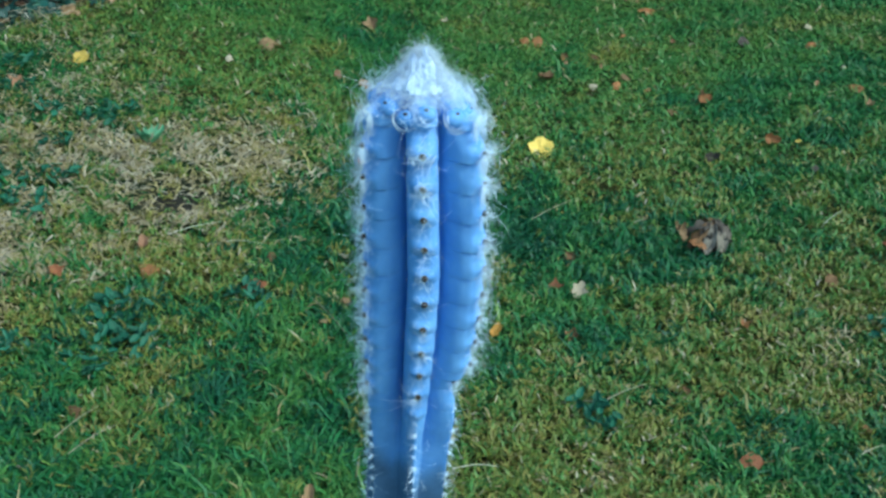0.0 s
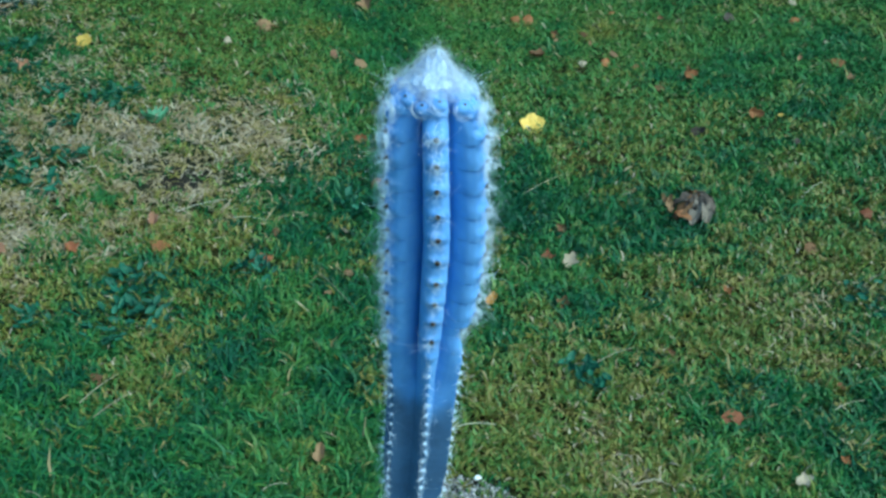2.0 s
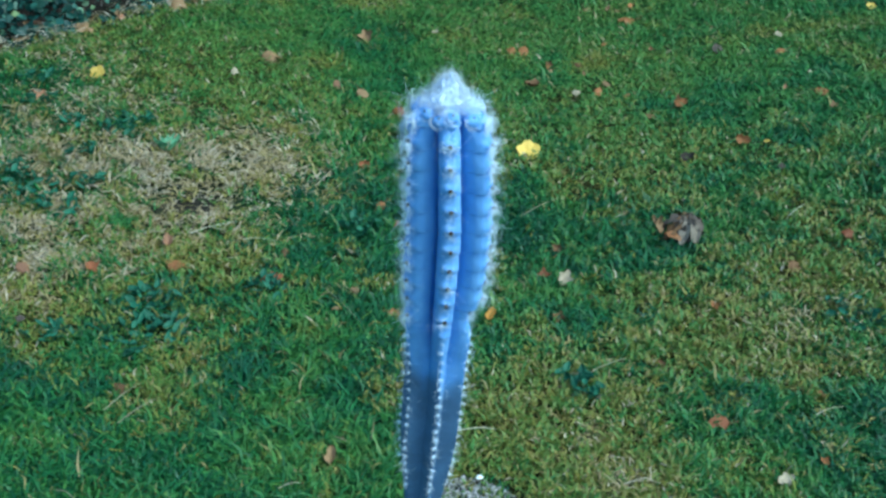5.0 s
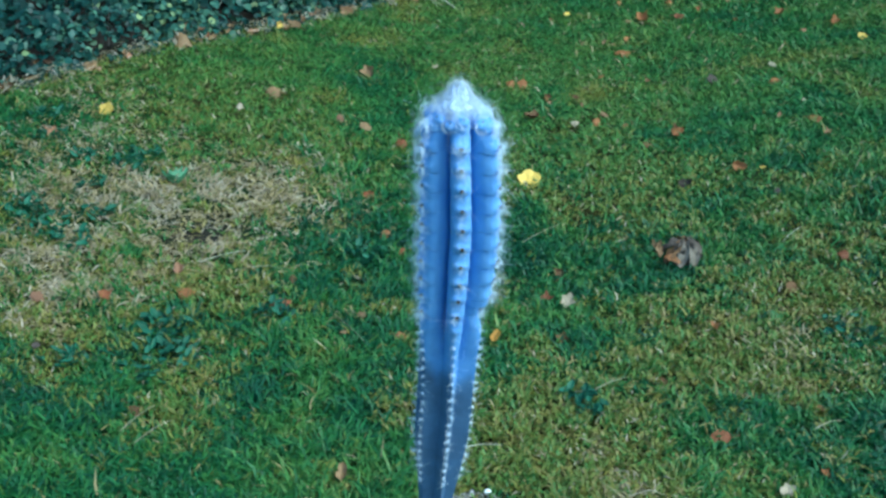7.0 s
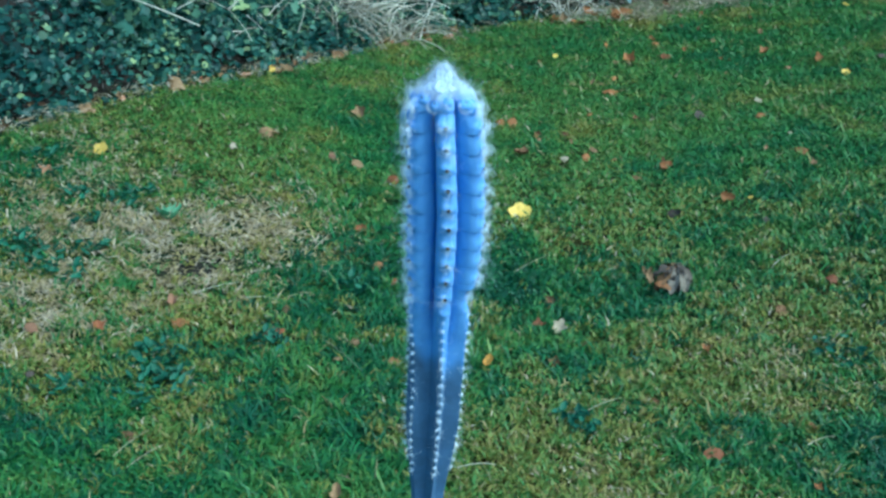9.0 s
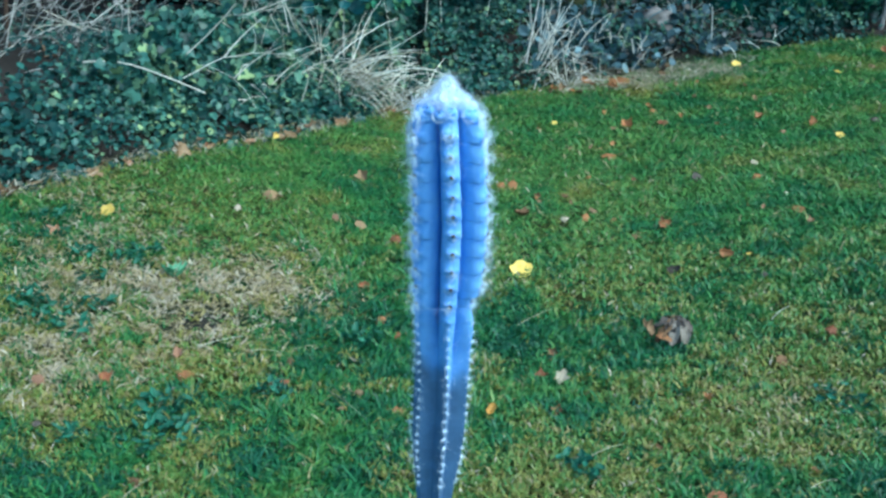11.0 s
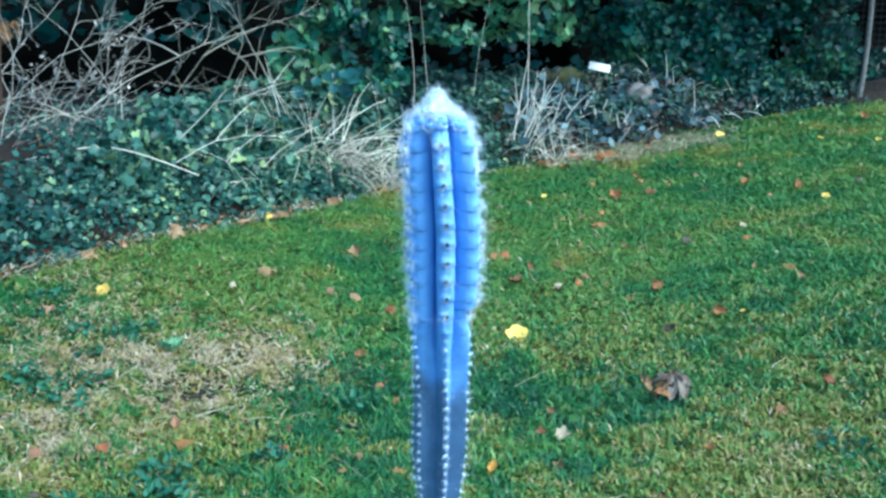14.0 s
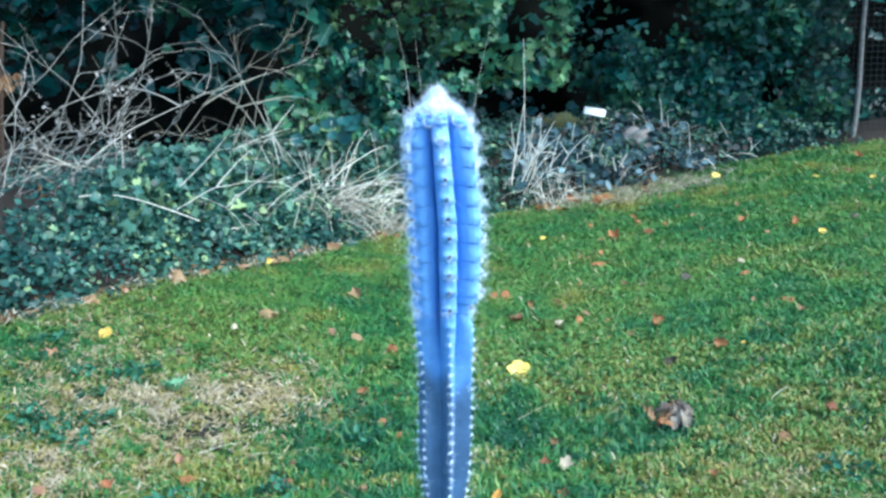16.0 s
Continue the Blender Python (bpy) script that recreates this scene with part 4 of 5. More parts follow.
def build_ground_cover():
    rng = np.random.default_rng(31)
    n = 190000
    y = 1.6 + 6.6 * rng.random(n)
    x = -3.6 + 7.4 * rng.random(n)
    d = bed_depth(x, y)
    ok = (d > -0.03 + 0.05 * rng.normal(size=n)) & (d < np.interp(x, (-2.2, -1.8, -1.2, 1.5, 2.5), (0.75, 1.0, 1.8, 1.3, 0.8)) + 0.5 * rng.exponential(1, n)) & ((x < 0.2) | (rng.random(n) < 0.6)) & (x < 3.0 + 0.15 * rng.normal(size=n))
    ok &= field(x, y, 0.3) + 0.15 * rng.normal(size=n) > np.where(x > 0.3, 0.2, np.where((x < -1.8) & (d > 0.4), 0.4, np.where(d < 0.45, 0.16, 0.36)))
    ok &= ~((x > 0.5) & (x < 1.9) & (d < 0.1 + 0.06 * rng.normal(size=n)))
    x, y, d = x[ok][:30000], y[ok][:30000], d[ok][:30000]
    n = len(x)
    h = (0.03 + 0.1 * field(x, y, 0.35) + 0.11 * field(x, y, 0.12)) * smooth((d + 0.08) / 0.22)
    z = ground_z(x, y) + h * (0.55 + 0.5 * rng.random(n))
    size = (0.018 + 0.02 * rng.random(n)) * (0.8 + 0.5 * field(x, y, 0.5)) * (1 + 0.05 * y)
    hue = np.clip(0.3 + 0.6 * (field(x, y, 0.25) - 0.5) + rng.normal(0, 0.28, n), 0, 1)
    # leaf tone lowered towards the back left, painting the deep shade there
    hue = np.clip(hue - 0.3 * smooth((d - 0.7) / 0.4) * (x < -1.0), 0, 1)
    face = np.tile(np.array((0.1, -0.45, 0.9)), (n, 1))
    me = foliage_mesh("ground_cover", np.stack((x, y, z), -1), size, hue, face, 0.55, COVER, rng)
    tagged(new("ground_cover", me), "dense ground cover of small round blue-green leaves", "ground cover", kind="stuff")
    n = 60000
    y, x = -3 + 5.2 * rng.random(n), -7 + 5.5 * rng.random(n)
    d = bed_depth(x, y)
    ok = (d > 0.02 * rng.normal(size=n)) & (d < 1.6) & ~((y > 1.6) & (x > -3.6)) & (field(x, y, 0.3) > 0.3)
    x, y = x[ok][:5000], y[ok][:5000]
    n = len(x)
    z = ground_z(x, y) + (0.05 + 0.1 * field(x, y, 0.35)) * (0.4 + 0.6 * rng.random(n))
    hue = np.clip(0.35 + 0.5 * (field(x, y, 0.25) - 0.5) + rng.normal(0, 0.2, n), 0, 1)
    me = foliage_mesh("ground_cover_beside", np.stack((x, y, z), -1), 0.05 + 0.04 * rng.random(n), hue, np.tile(np.array((0.1, -0.2, 0.9)), (n, 1)), 0.42, COVER, rng)
    tagged(new("ground_cover_beside", me), "ground cover of round blue-green leaves beside the lawn", "ground cover", kind="stuff")


build_ground_cover()


def hedge(name, label, x0, x1, z0, z1, yfun, n, size, bright, gap, seed, hollow=0.0):
    rng = np.random.default_rng(seed)
    x, z = x0 + (x1 - x0) * rng.random(n), z0 + (z1 - z0) * rng.random(n)
    lump = field(x, z * 1.3, 0.45)
    clump = field(x + 7, z + 3, 0.16)
    ok = lump * 0.6 + clump * 0.4 + 0.12 * rng.normal(size=n) > gap + hollow * smooth(1.4 * (1 - np.abs(x - 1.35) / 0.75)) * smooth((z - 0.9) / 0.25)
    x, z, lump, clump = x[ok], z[ok], lump[ok], clump[ok]
    n = len(x)
    y = yfun(x, z) - 0.55 * (lump - 0.4) - 0.3 * (clump - 0.5) + 0.14 * rng.exponential(1, n)
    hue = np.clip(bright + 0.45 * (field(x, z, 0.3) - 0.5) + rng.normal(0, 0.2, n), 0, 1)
    face = np.tile(np.array((0.0, -0.7, 0.6)), (n, 1))
    me = foliage_mesh(name, np.stack((x, y, z), -1), size * (0.5 + 0.9 * rng.random(n)), hue, face, 0.8, HEDGE, rng, LOBED)
    return tagged(new(name, me), label, "hedge", kind="stuff")


# tall hedges' unseen tops are added and lean forward to shade the bed
hedge("ivy_hedge", "dark bluish-green ivy hedge behind the lawn", 0.9, 3.3, 0.2, 4.0, lambda x, z: 8.05 + 0.05 * x + 0.1 * (z - 1) - 0.5 * np.maximum(0, z - 1.8), 28000, 0.066, 0.34, 0.4, 41, 0.3)
# very low leaf tone paints in the shade behind the fence
hedge("fence_ivy", "low ivy growing behind the wire fence, shade put into its dark tone", 2.85, 4.6, 0.05, 0.7, lambda x, z: 7.95 + 0.9 * z, 3800, 0.07, 0.06, 0.28, 48)
hedge("hazel_shrub", "green broad-leaved shrub overhanging the bed", -1.5, 0.8, 0.82, 3.8, lambda x, z: 6.9 + 0.4 * np.abs(x) - 0.25 * (z - 1) - 0.4 * np.maximum(0, z - 1.8), 11500, 0.08, 0.68, 0.42, 42)
# teal leaves toned down further, with the deep shade in their colour
hedge("dark_shrub", "dark teal large-leaved shrub, deep shade put into its tone", -4.2, -0.8, 0.85, 4.0, lambda x, z: 6.4 + 0.1 * (x + 2) - 0.9 * np.maximum(0, z - 1.75), 7000, 0.13, 0.1, 0.46, 43)
hedge("bramble", "low green bramble leaves at the back of the bed", -1.35, -0.45, 0.5, 1.05, lambda x, z: 6.35 + 0 * x, 650, 0.08, 0.5, 0.3, 45)
# darkest tone of the ramp, painting the shaded hollows between the shrubs
hedge("back_thicket", "dense thicket behind the shrubs, darkest leaf tone standing for shade", -4.6, 4.6, 0.3, 2.6, lambda x, z: 8.7 + 0 * x, 3500, 0.1, 0.0, 0.56, 44, 0.2)

# leaf masses out of view, added to shade the bed and the fence corner
hedge("leafy_canopy", "unseen leafy branches added high up to shade the bed", -4.4, -1.0, 2.35, 4.2, lambda x, z: 5.7 - 1.3 * (z - 2.35), 5200, 0.13, 0.15, 0.35, 46)
hedge("ivy_canopy", "unseen ivy branches added high up to shade the fence corner", 2.0, 4.6, 2.4, 3.9, lambda x, z: 7.6 - 1.0 * (z - 2.4), 3000, 0.12, 0.2, 0.35, 47)


# lumpy backdrop behind the leaves; its black stands for shade between them
def build_shade_backdrop():
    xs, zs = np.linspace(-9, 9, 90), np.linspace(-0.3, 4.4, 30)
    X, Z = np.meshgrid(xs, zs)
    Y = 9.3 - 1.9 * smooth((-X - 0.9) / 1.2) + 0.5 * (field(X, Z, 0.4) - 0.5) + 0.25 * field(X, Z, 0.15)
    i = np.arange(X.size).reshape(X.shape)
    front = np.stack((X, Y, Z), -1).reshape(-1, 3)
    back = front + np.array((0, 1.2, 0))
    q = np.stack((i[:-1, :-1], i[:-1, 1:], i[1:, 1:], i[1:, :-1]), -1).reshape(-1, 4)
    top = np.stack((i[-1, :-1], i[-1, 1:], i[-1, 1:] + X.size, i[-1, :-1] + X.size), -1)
    me = mesh_from("thicket_core", np.concatenate((front, back)), [q, q[:, ::-1] + X.size, top], HEDGE_SHADE)
    tagged(new("thicket_core", me), "near-black backdrop with the hedge's inner shade put into its colour", "hedge", kind="structure")


build_shade_backdrop()


def twig_path(rng, start, direction, length, sag, wob=0.15, k=9):
    d = np.array(direction, float)
    d /= np.linalg.norm(d)
    p, pts = np.array(start, float), [np.array(start, float)]
    turn = rng.normal(0, wob, 3)
    for s in range(k - 1):
        d = d + turn * 0.3 + rng.normal(0, wob * 0.35, 3) + np.array((0, 0, -sag))
        d /= np.linalg.norm(d)
        p = p + d * length / (k - 1)
        pts.append(p.copy())
    return np.array(pts)


def build_bare_shrub():
    rng = np.random.default_rng(51)
    top = new("bare_shrub")
    x0, y0 = -2.26, 4.6
    z0 = float(ground_z(x0, y0))
    top.matrix_basis = pose(x0, y0, z0)
    tagged(top, "leafless shrub of tangled pale grey arching stems", "shrub")
    ends = []
    for k in range(42):
        low = rng.random() ** 0.8
        base = np.array((0.4 * rng.normal() - 0.55 + 0.5 * low, 0.3 * rng.normal(), -0.03))
        aim = np.array((0.1 + 1.6 * low + 0.3 * rng.normal(), 0.25 * rng.normal() + 0.1, 1.5 - 1.0 * low + 0.25 * rng.normal()))
        main = twig_path(rng, base, aim, 0.85 + 1.15 * rng.random(), 0.015 + 0.09 * rng.random() ** 2, 0.32, 18)
        if np.min(bed_depth(main[:, 0] + x0, main[:, 1] + y0)) < 0.12 or main[-1, 0] + x0 > -0.9:
            continue
        paths = [(main, 0.0018 + 0.0026 * rng.random() ** 2, 0.0009)]
        for q in range(4):
            j = 5 + int(rng.integers(11))
            way = main[j] - main[j - 1]
            way = way / np.linalg.norm(way) + rng.normal(0, 0.55, 3) + np.array((0, 0, 0.15))
            side = twig_path(rng, main[j], way, 0.15 + 0.4 * rng.random() ** 1.5, 0.02, 0.5, 10)
            paths.append((side, 0.0018, 0.0008))
            for r in range(int(rng.integers(3))):
                b = side[3 + int(rng.integers(5))]
                paths.append((twig_path(rng, b, way + rng.normal(0, 0.7, 3), 0.06 + 0.16 * rng.random(), 0.02, 0.5, 6), 0.0013, 0.0006))
        ends += [p[0][3:] for p in paths[1:]]
        part("stem", tubes_mesh("stem", paths, TWIG), top)
    trunk = twig_path(rng, (-0.3, 0.1, -0.05), (0.02, 0, 1), 1.0, 0, 0.06, 9)
    part("stem", tubes_mesh("stem", [(trunk, 0.016, 0.011)], BARK), top, "thick brown broken stem")
    c = np.concatenate(ends)
    c = c[rng.random(len(c)) < 0.1 + 0.3 * np.exp(-((c[:, 0] - 0.15) / 0.35) ** 2)]
    c = np.repeat(c, 2, 0) + rng.normal(0, 0.014, (2 * len(c), 3))
    n = len(c)
    facing = np.tile(np.array((0.2, -0.5, 0.6)), (n, 1))
    me = foliage_mesh("withered_leaves", c, 0.01 + 0.022 * rng.random(n) ** 1.5, rng.random(n), facing, 1.3, WITHERED, rng)
    tagged(part("withered_leaves", me, top, "shrivelled mauve-grey leaves hanging in the twigs"), kind="stuff")
    for cx, cz, n in ((-0.16, 0.6, 10), (0.02, 0.05, 5)):
        c = np.array((cx, -0.05, cz)) + rng.normal(0, 1, (n, 3)) * 0.03
        part("brown_leaves", foliage_mesh("brown_leaves", c, 0.05 + 0.03 * rng.random(n), rng.random(n), np.tile(np.array((0.2, -0.6, 0.4)), (n, 1)), 0.8, LEAF["brown"], rng), top, "bunch of withered brown leaves")


build_bare_shrub()


def build_herbs():
    """Taller leafy herbs at the back of the bed."""
    rng = np.random.default_rng(33)
    n = 20000
    x, y = -1.75 + 1.45 * rng.random(n), 3.8 + 2.8 * rng.random(n)
    d = bed_depth(x, y)
    ok = (d > 0.16) & (d < 0.65 + 0.7 * field(x, y, 0.17)) & (field(x, y, 0.22) + 0.1 * rng.normal(size=n) > 0.44)
    x, y, d = x[ok], y[ok], d[ok]
    n = len(x)
    h = smooth((d - 0.15) / 0.4) * (0.05 + 0.24 * field(x, y, 0.22))
    z = ground_z(x, y) + 0.06 + h * rng.random(n) ** 0.5
    hue = np.clip(0.42 + 0.6 * (field(x, y, 0.2) - 0.5) + rng.normal(0, 0.28, n), 0, 1)
    me = foliage_mesh("leafy_herbs", np.stack((x, y, z), -1), 0.03 + 0.06 * rng.random(n) ** 2, hue, np.tile(np.array((0.05, -0.5, 0.8)), (n, 1)), 0.85, COVER, rng, LOBED)
    tagged(new("leafy_herbs", me), "tall leafy green herbs among dry stems", "herbs", kind="stuff")


build_herbs()


def build_dead_stems():
    """Dry stems leaning and arching out of the bed."""
    rng = np.random.default_rng(52)
    spec = [  # base x, y, lean x, y, length, sag
        (-2.3, 4.8, 1.1, 0.45, 1.9, 0.03), (-2.1, 5.0, 1.2, 0.3, 1.6, 0.05), (-1.9, 5.1, 1.0, 0.3, 1.3, 0.04), (-2.0, 4.7, 1.3, 0.4, 1.4, 0.09), (-2.4, 4.7, 1.5, 0.4, 1.8, 0.06),
        (-1.75, 5.1, 1.2, 0.3, 1.0, 0.1), (-1.5, 5.3, 1.0, 0.2, 0.8, 0.08), (-1.5, 5.9, 0.4, 0, 1.0, 0.02), (-1.25, 6.0, -0.3, 0, 1.1, 0.01), (-1.75, 5.8, 0.6, 0.1, 1.1, 0.03), (-1.3, 5.6, 0.8, 0.2, 0.9, 0.03),
        (-1.2, 5.6, -0.6, 0, 0.8, 0.1), (-1.3, 5.4, -0.8, 0.1, 0.7, 0.12), (-0.9, 5.9, 0.7, 0.1, 0.6, 0.15), (-0.4, 6.5, 0.05, 0, 1.1, 0.0),
        (-0.28, 6.6, -0.08, 0, 1.0, 0.0), (0.42, 6.9, 0.06, 0, 1.1, 0.0), (0.45, 6.9, 0.5, 0, 0.75, 0.02), (0.4, 6.85, 0.35, 0, 0.5, 0.0),
        (0.5, 6.95, 0.25, 0, 0.5, 0.0), (0.55, 6.9, -0.2, 0, 0.45, 0.02), (0.02, 6.9, 0.12, 0, 1.25, 0.0), (0.62, 7.0, 0.1, 0, 0.4, 0.0),
        (-0.8, 5.9, 0.2, -0.2, 0.5, 0.1), (-1.6, 4.3, 1.2, 0.1, 0.8, 0.18), (-2.0, 4.2, 1.1, 0.2, 1.2, 0.12), (0.7, 7.1, 0.4, 0, 0.4, 0.04)]
    spec += [(0.36, 6.8, 0.55, 0, 0.62, 0.0), (0.38, 6.82, 0.42, 0, 0.52, 0.0), (0.42, 6.85, 0.3, 0, 0.45, 0.0), (0.33, 6.8, 0.12, 0, 0.7, 0.0), (0.45, 6.85, 0.8, 0, 0.42, 0.01)]
    spec += [(-1.05, 5.3, 1.6, 0.0, 0.75, 0.1), (-0.8, 5.5, 1.5, -0.3, 0.6, 0.14), (-1.2, 5.1, 1.5, 0.2, 0.6, 0.12)]
    spec += [(-2.0 + 1.5 * u, 4.4 + 1.4 * u + 0.3 * rng.normal(), 1.3 * rng.normal(), 0.3 * rng.normal(), 0.55 + 0.5 * rng.random(), 0.1 + 0.2 * rng.random()) for u in rng.random(18)]
    spec += [(0.4 + 0.05 * rng.normal(), 6.85 + 0.06 * rng.normal(), 0.45 + 0.4 * rng.normal(), 0.1 * rng.normal(), 0.25 + 0.25 * rng.random(), 0.03 * rng.random()) for k in range(9)]
    spec += [(0.45 + 0.9 * rng.random(), 6.95 + 0.4 * rng.random(), 0.9 * rng.normal(), 0, 0.12 + 0.18 * rng.random(), 0.08 * rng.random()) for k in range(26)]
    spec += [(1.4 + 1.3 * rng.random(), 7.45 + 0.35 * rng.random(), 1.2 * rng.normal(), 0, 0.15 + 0.2 * rng.random(), 0.06 * rng.random()) for k in range(20)]
    for x, y, lx, ly, L, sag in spec:
        z = float(ground_z(x, y)) + 0.02
        pts = twig_path(rng, (x, y, z), (lx, ly, 1.0), L, sag, 0.05 if abs(lx) < 0.2 or x > 0.3 else 0.34, 12)
        if np.min(bed_depth(pts[:, 0], pts[:, 1])) < -0.04:
            continue
        thick = (1.15 if L > 0.3 else 0.8) if x > 0.3 else 0.46
        paths = [(pts, (0.0035 + 0.0035 * rng.random()) * thick, (0.002 if x > 0.3 else 0.0012) * thick)]
        if x < -0.9 and L > 0.7:
            for q in range(5):
                j = 6 + int(rng.integers(6))
                way = (pts[j] - pts[j - 1]) * 12 / L + rng.normal(0, 0.5, 3)
                paths.append((twig_path(rng, pts[j], way, 0.12 + 0.25 * rng.random(), 0.02, 0.4, 7), 0.001, 0.0005))
        if rng.random() < 0.6 and abs(lx) > 0.2:
            paths.append((twig_path(rng, pts[5], (lx + rng.normal(), ly, 0.6), L * 0.35, 0.04, 0.2, 6), 0.004, 0.0015))
        tagged(new("dead_stem", tubes_mesh("dead_stem", paths, STRAW, [(0.7 + 0.3 * rng.random()) if x > 0.3 else (0.5 + 0.5 * rng.random())] * len(paths))), "dry bleached plant stem leaning out of the bed", "stem", "dry stems in the bed")


build_dead_stems()


def build_long_stick():
    t = np.linspace(0, 1, 9)
    pts = np.stack((-1.84 + 0.57 * t, 3.9 + 0.02 * np.sin(7 * t), 0.43 - 0.125 * t ** 1.4 + 0.03 * np.sin(np.pi * t)), -1)
    me = tubes_mesh("pale_stick", [(pts, 0.0045, 0.003)], STRAW, [0.78])
    tagged(new("pale_stick", me), "long pale peeled stick lying on the ground cover", "stick")


build_long_stick()


def build_sprig():
    rng = np.random.default_rng(77)
    x, y = -0.86, 5.6
    z = float(ground_z(x, y))
    top = new("broad_leaved_sprig")
    top.matrix_basis = pose(x, y, z)
    tagged(top, "sprig with large rounded bluish-green leaves above the bed", "plant")
    stem = twig_path(rng, (0, 0, -0.02), (0.05, 0, 1), 0.6, 0, 0.05, 7)
    part("stem", tubes_mesh("stem", [(stem, 0.006, 0.003)], TWIG), top)
    leaf = leaf_mesh("leaf", SPRIG, rng, 0, 0.2, 0.5, 1.0, 0.05, 0.04)
    for k in range(12):
        a = rng.random() * 360
        s = 0.075 + 0.05 * rng.random()
        m = pose(0.12 * rng.normal(), 0.04 * rng.normal(), 0.46 + 0.14 * rng.random(), 40 + 20 * rng.normal(), 20 * rng.normal(), 0) @ pose(0, 0, 0, 0, 0, a)
        part("leaf", leaf, top, "", m @ Matrix.Diagonal((s, s, s, 1)))


build_sprig()


def build_dry_tufts():
    rng = np.random.default_rng(61)
    for cx, cy, n, spread, length in ((-0.9, 5.45, 110, 0.16, 0.6), (-0.6, 5.65, 70, 0.25, 0.5), (0.6, 6.85, 55, 0.3, 0.42), (-1.35, 4.9, 30, 0.25, 0.5), (1.6, 7.6, 60, 0.5, 0.22), (1.1, 7.3, 40, 0.5, 0.2)):
        paths, hue = [], []
        for k in range(n):
            x, y = cx + rng.normal(0, spread * 0.5), cy + rng.normal(0, spread * 0.4)
            a = rng.random() * 2 * np.pi
            paths.append((twig_path(rng, (x, y, float(ground_z(x, y))), (0.6 * math.cos(a) + 0.3, 0.5 * math.sin(a) - 0.2, 0.9), length * (0.5 + 0.7 * rng.random()), 0.16 + 0.12 * rng.random(), 0.2, 7), 0.004, 0.0014))
            hue.append(0.45 + 0.55 * rng.random())
        tagged(new("dry_grass_tuft", tubes_mesh("dry_grass_tuft", paths, STRAW, hue)), "tuft of bleached dry grass arching over the bed", "grass tuft", "dry grass tufts", "stuff")


build_dry_tufts()


def build_straw_mat():
    rng = np.random.default_rng(71)
    n = 13000
    x, y = 0.3 + 1.9 * rng.random(n), 6.2 + 1.4 * rng.random(n)
    ok = (0.35 * field(x, y, 0.2) + 0.3 * field(x, y, 0.07) + 0.55 * np.exp(-((x - 1.2) / 0.7) ** 4 - ((y - 6.9) / 0.42) ** 4) + 0.14 * rng.normal(size=n) > 0.64) & (bed_depth(x, y) < 0.34)
    x, y = x[ok], y[ok]
    n = len(x)
    build_blades("straw_mat", x, y, 0.05 + 0.05 * rng.random(n), 0.005 + 0.004 * rng.random(n), 0.1 + 0.65 * rng.random(n), 0.8 + 0.2 * rng.random(n), STRAW, rng, "flattened dry straw at the edge of the bed", "straw", 0.004 + 0.016 * rng.random(n))


build_straw_mat()


def build_edge_straw():
    """Dry blades and bits lying along the edge of the ground cover."""
    rng = np.random.default_rng(74)
    n = 1500
    x = -1.75 + 1.9 * rng.random(n)
    y = np.interp(x, EDGE_X, EDGE_Y) - 0.04 + 0.1 * rng.normal(size=n)
    ok = field(x, y, 0.16) + 0.1 * rng.normal(size=n) > 0.45
    x, y = x[ok], y[ok]
    n = len(x)
    build_blades("edge_straw", x, y, 0.03 + 0.09 * rng.random(n) ** 2, 0.003 + 0.004 * rng.random(n), 0.05 + 0.7 * rng.random(n), 0.75 + 0.25 * rng.random(n), STRAW, rng, "dry straw bits along the edge of the ground cover", "straw", 0.01 + 0.03 * rng.random(n))


build_edge_straw()


def build_litter():
    """Withered bits caught among the low leaves at the foot of the hedge."""
    rng = np.random.default_rng(72)
    n = 420
    x, y = 0.35 + 2.2 * rng.random(n), 6.95 + 0.75 * rng.random(n)
    ok = (bed_depth(x, y) > -0.05) & (field(x, y, 0.14) + 0.15 * rng.normal(size=n) > 0.45)
    x, y = x[ok], y[ok]
    n = len(x)
    z = ground_z(x, y) + 0.08 + 0.1 * rng.random(n)
    me = foliage_mesh("withered_litter", np.stack((x, y, z), -1), 0.025 + 0.04 * rng.random(n), 0.1 + 0.6 * rng.random(n), np.tile(np.array((0, -0.5, 0.8)), (n, 1)), 0.9, WITHERED, rng)
    tagged(new("withered_litter", me), "withered grey-brown leaf litter among the low ivy", "leaf litter", kind="stuff")


build_litter()


SLATE = foliage_material("slate_dead_foliage", [(0.0, (0.02, 0.045, 0.055)), (0.5, (0.07, 0.13, 0.15)), (1.0, (0.19, 0.27, 0.29))], 0.6, 0.1, 0.2)


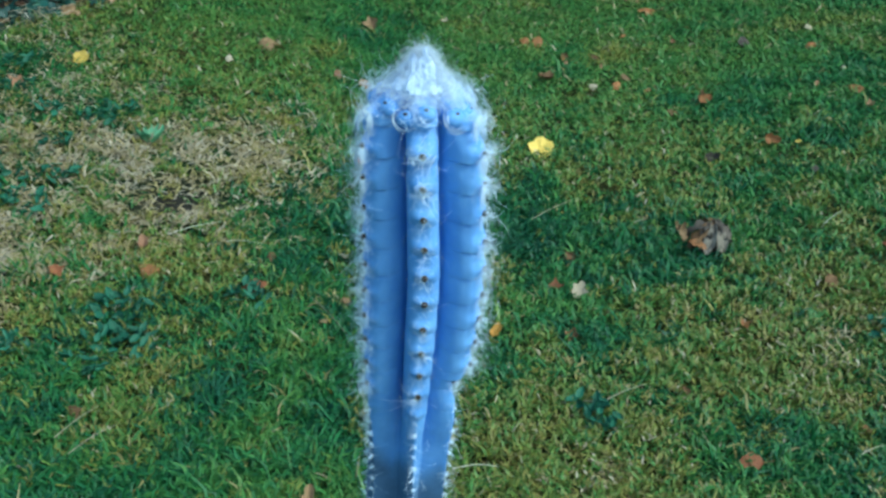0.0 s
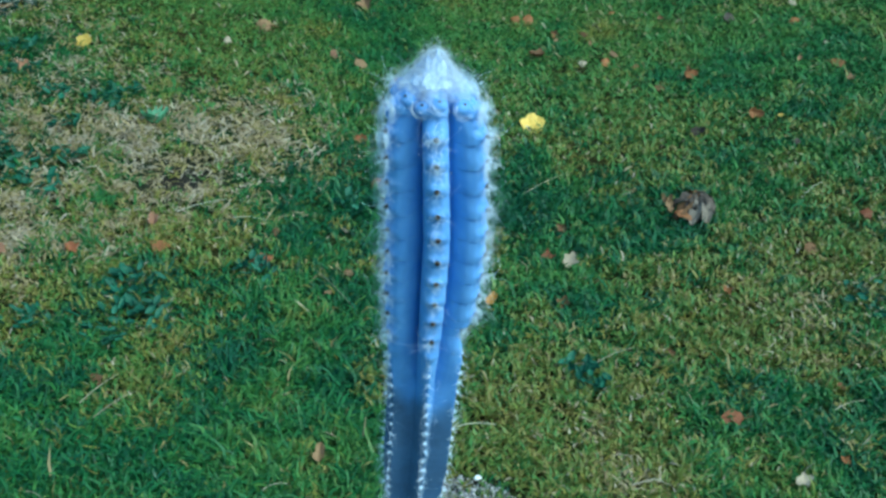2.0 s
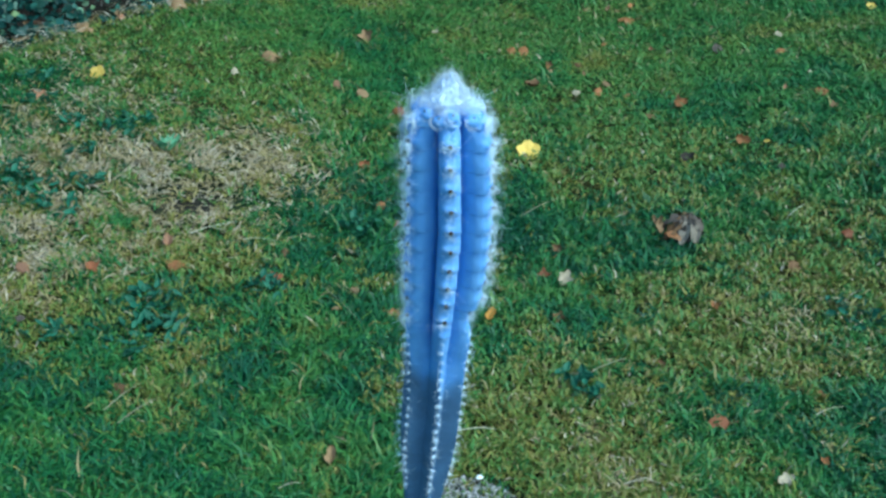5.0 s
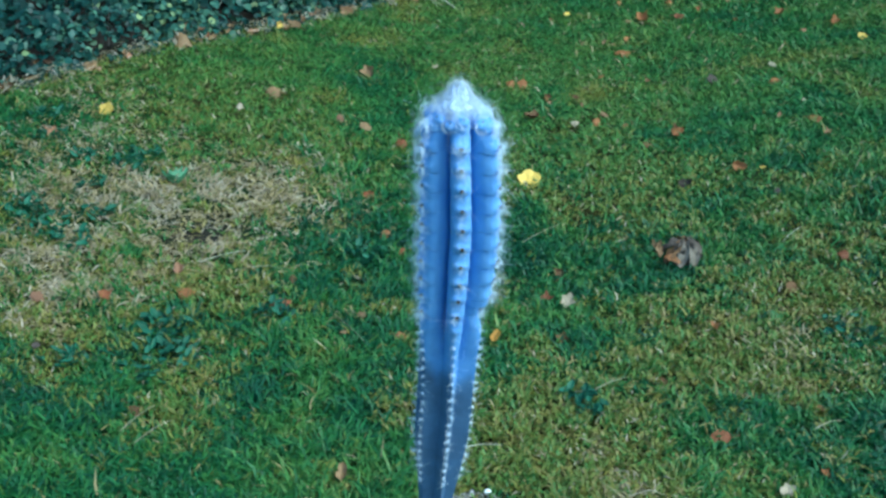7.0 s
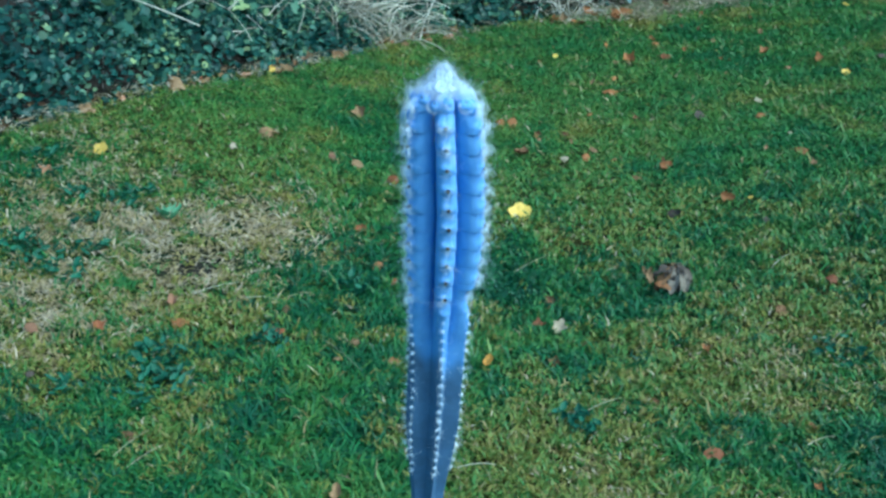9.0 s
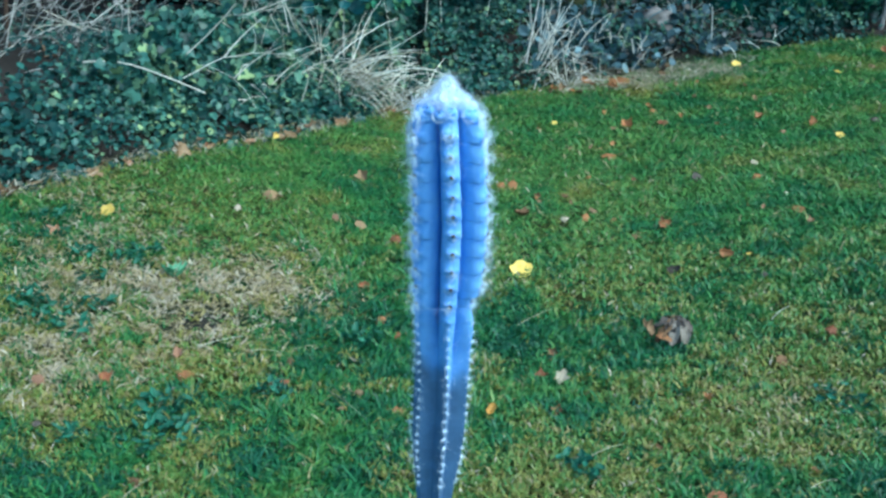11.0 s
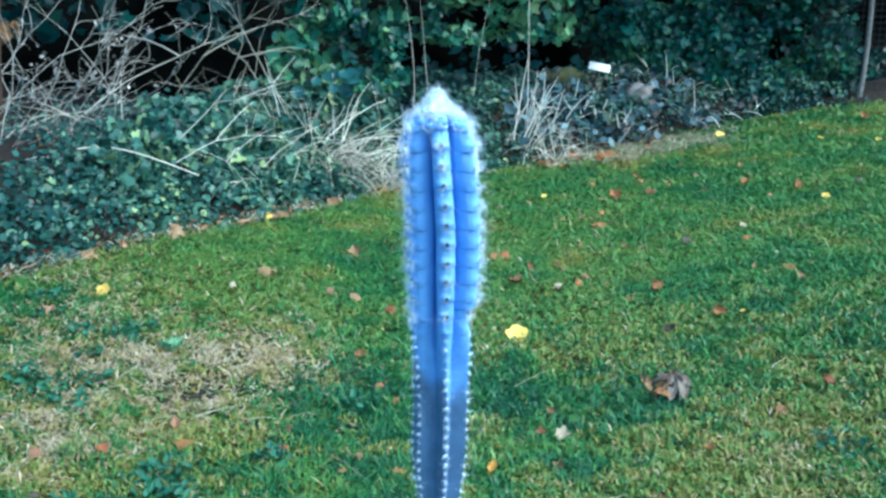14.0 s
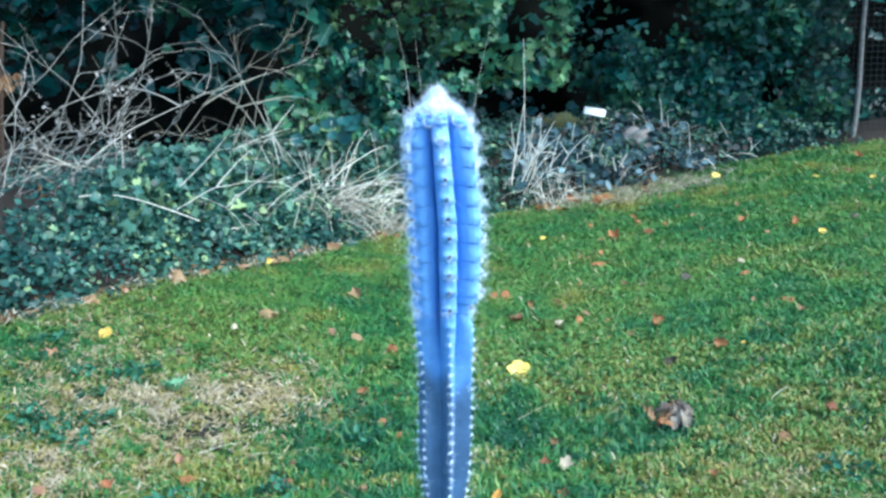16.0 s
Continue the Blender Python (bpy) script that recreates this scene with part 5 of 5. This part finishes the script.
def build_dead_foliage():
    """Limp slate-grey strap leaves of a plant that has died back."""
    rng = np.random.default_rng(73)
    for cx, cy, sx, n in ((0.75, 7.2, 0.14, 14), (1.05, 7.25, 0.15, 12), (0.5, 7.05, 0.1, 8), (1.5, 7.5, 0.2, 12)):
        paths, hue = [], []
        for k in range(n):
            x, y = cx + sx * rng.normal(), cy + 0.09 * rng.normal()
            a = rng.random() * 2 * np.pi
            paths.append((twig_path(rng, (x, y, float(ground_z(x, y)) + 0.06), (math.cos(a), math.sin(a) - 0.3, 1.0), 0.18 + 0.2 * rng.random(), 0.2, 0.3, 7), 0.008, 0.002))
            hue.append(0.3 + 0.7 * rng.random())
        k = n * 9
        x, y = cx + 1.1 * sx * rng.normal(size=k), cy + 0.1 * rng.normal(size=k)
        c = np.stack((x, y, ground_z(x, y) + 0.04 + 0.12 * rng.random(k)), -1)
        me = foliage_mesh("dead_leaves", c, 0.045 + 0.07 * rng.random(k), rng.random(k), np.tile(np.array((0.0, -0.6, 0.7)), (k, 1)), 0.7, SLATE, rng)
        tagged(new("dead_leaves", me), "limp slate-grey leaves of a plant died back", "dead plant", "plants died back in the bed", "stuff")
        tagged(new("dead_foliage", tubes_mesh("dead_foliage", paths, SLATE, hue)), "clump of limp slate-grey dead strap leaves", "dead plant", "plants died back in the bed", "stuff")


build_dead_foliage()


def build_fence():
    top = new("wire_fence")
    y = 7.95
    tagged(top, "old wire mesh fence on a weathered wooden post", "fence")
    z0 = float(ground_z(3.25, y))
    pts = np.stack((3.26 + 0.1 * np.linspace(0, 1, 10) + 0.012 * np.sin(np.linspace(0, 9, 10)), np.full(10, y), z0 - 0.05 + np.linspace(0, 2.1, 10)), -1)
    v, f = tube(pts, 0.022, 0.016, 10)
    part("post", mesh_from("post", v, [f], POSTWOOD), top, "weathered grey wooden post")
    paths = []
    for x in np.arange(2.9, 5.2, 0.05):
        paths.append((np.array([(x, y + 0.05, z0 - 0.02), (x + 0.005, y + 0.055, z0 + 1.0), (x, y + 0.05, z0 + 1.9)]), 0.0018, 0.0018))
    for z in np.arange(z0, z0 + 1.9, 0.05):
        paths.append((np.array([(2.9, y + 0.05, z), (3.9, y + 0.06, z + 0.004), (5.2, y + 0.05, z)]), 0.0018, 0.0018))
    tagged(part("wire_mesh", tubes_mesh("wire_mesh", paths, WIRE), top, "square galvanised wire mesh"), kind="stuff")


build_fence()


def build_tag():
    x, y = 1.02, 7.4
    z = float(ground_z(x, y))
    top = new("plant_marker")
    top.matrix_basis = pose(x, y, z)
    tagged(top, "white plant marker on a short stake in the bed", "marker")
    bm = bmesh.new()
    bmesh.ops.create_cube(bm, size=1, matrix=pose(0, 0, 0.345, 28, 10, -6) @ Matrix.Diagonal((0.17, 0.11, 0.012, 1)))
    bmesh.ops.bevel(bm, geom=bm.edges[:], offset=0.005, segments=2, affect="EDGES")
    part("plate", from_bmesh("plate", bm, TAG), top, "white plastic plate")
    bm = bmesh.new()
    bmesh.ops.create_cone(bm, segments=8, radius1=0.007, radius2=0.006, depth=0.36, matrix=pose(0, 0.01, 0.15))
    part("stake", from_bmesh("stake", bm, STRAW), top, "pale wooden stake")
    rng = np.random.default_rng(9)
    for k in range(5):
        px = x - 0.1 + 0.075 * k + 0.02 * rng.normal()
        py = 7.22 + 0.04 * rng.normal()
        pz = float(ground_z(px, py))
        pts = np.array([(px, py, pz), (px + 0.01 * rng.normal(), py, pz + 0.12), (px + 0.02 * rng.normal(), py, pz + 0.17 + 0.07 * rng.random())])
        tagged(new("cut_stem", tubes_mesh("cut_stem", [(pts, 0.0065, 0.0055)], STRAW, [0.8])), "pale cut plant stump in the bed", "stem", "cut stumps by the marker")


build_tag()


def build_rock(name, x, y, size, label, mat):
    rng = np.random.default_rng(int(100 * x) + 500)
    bm = bmesh.new()
    bmesh.ops.create_icosphere(bm, subdivisions=4, radius=1)
    for v in bm.verts:
        v.co *= 0.82 + 0.36 * noise.noise(v.co * 1.3 + Vector((x, y, 0))) + 0.08 * noise.noise(v.co * 5)
    ob = tagged(new(name, from_bmesh(name, bm, mat)), label, "rock")
    ob.matrix_basis = pose(x, y, float(ground_z(x, y)) + size[2] * 0.35, 0, 0, 25) @ Matrix.Diagonal((*size, 1))


MOSS = plain("moss", (0.03, 0.045, 0.018), (0.1, 0.095, 0.045), 30, 0.9, 0, 0.1, 0.8)
build_rock("mossy_rock", 0.78, 7.5, (0.27, 0.15, 0.15), "low rock covered with brown-green moss", MOSS)
build_rock("garden_stone", 1.38, 7.55, (0.16, 0.12, 0.12), "pinkish grey garden stone in the bed", ROCK)
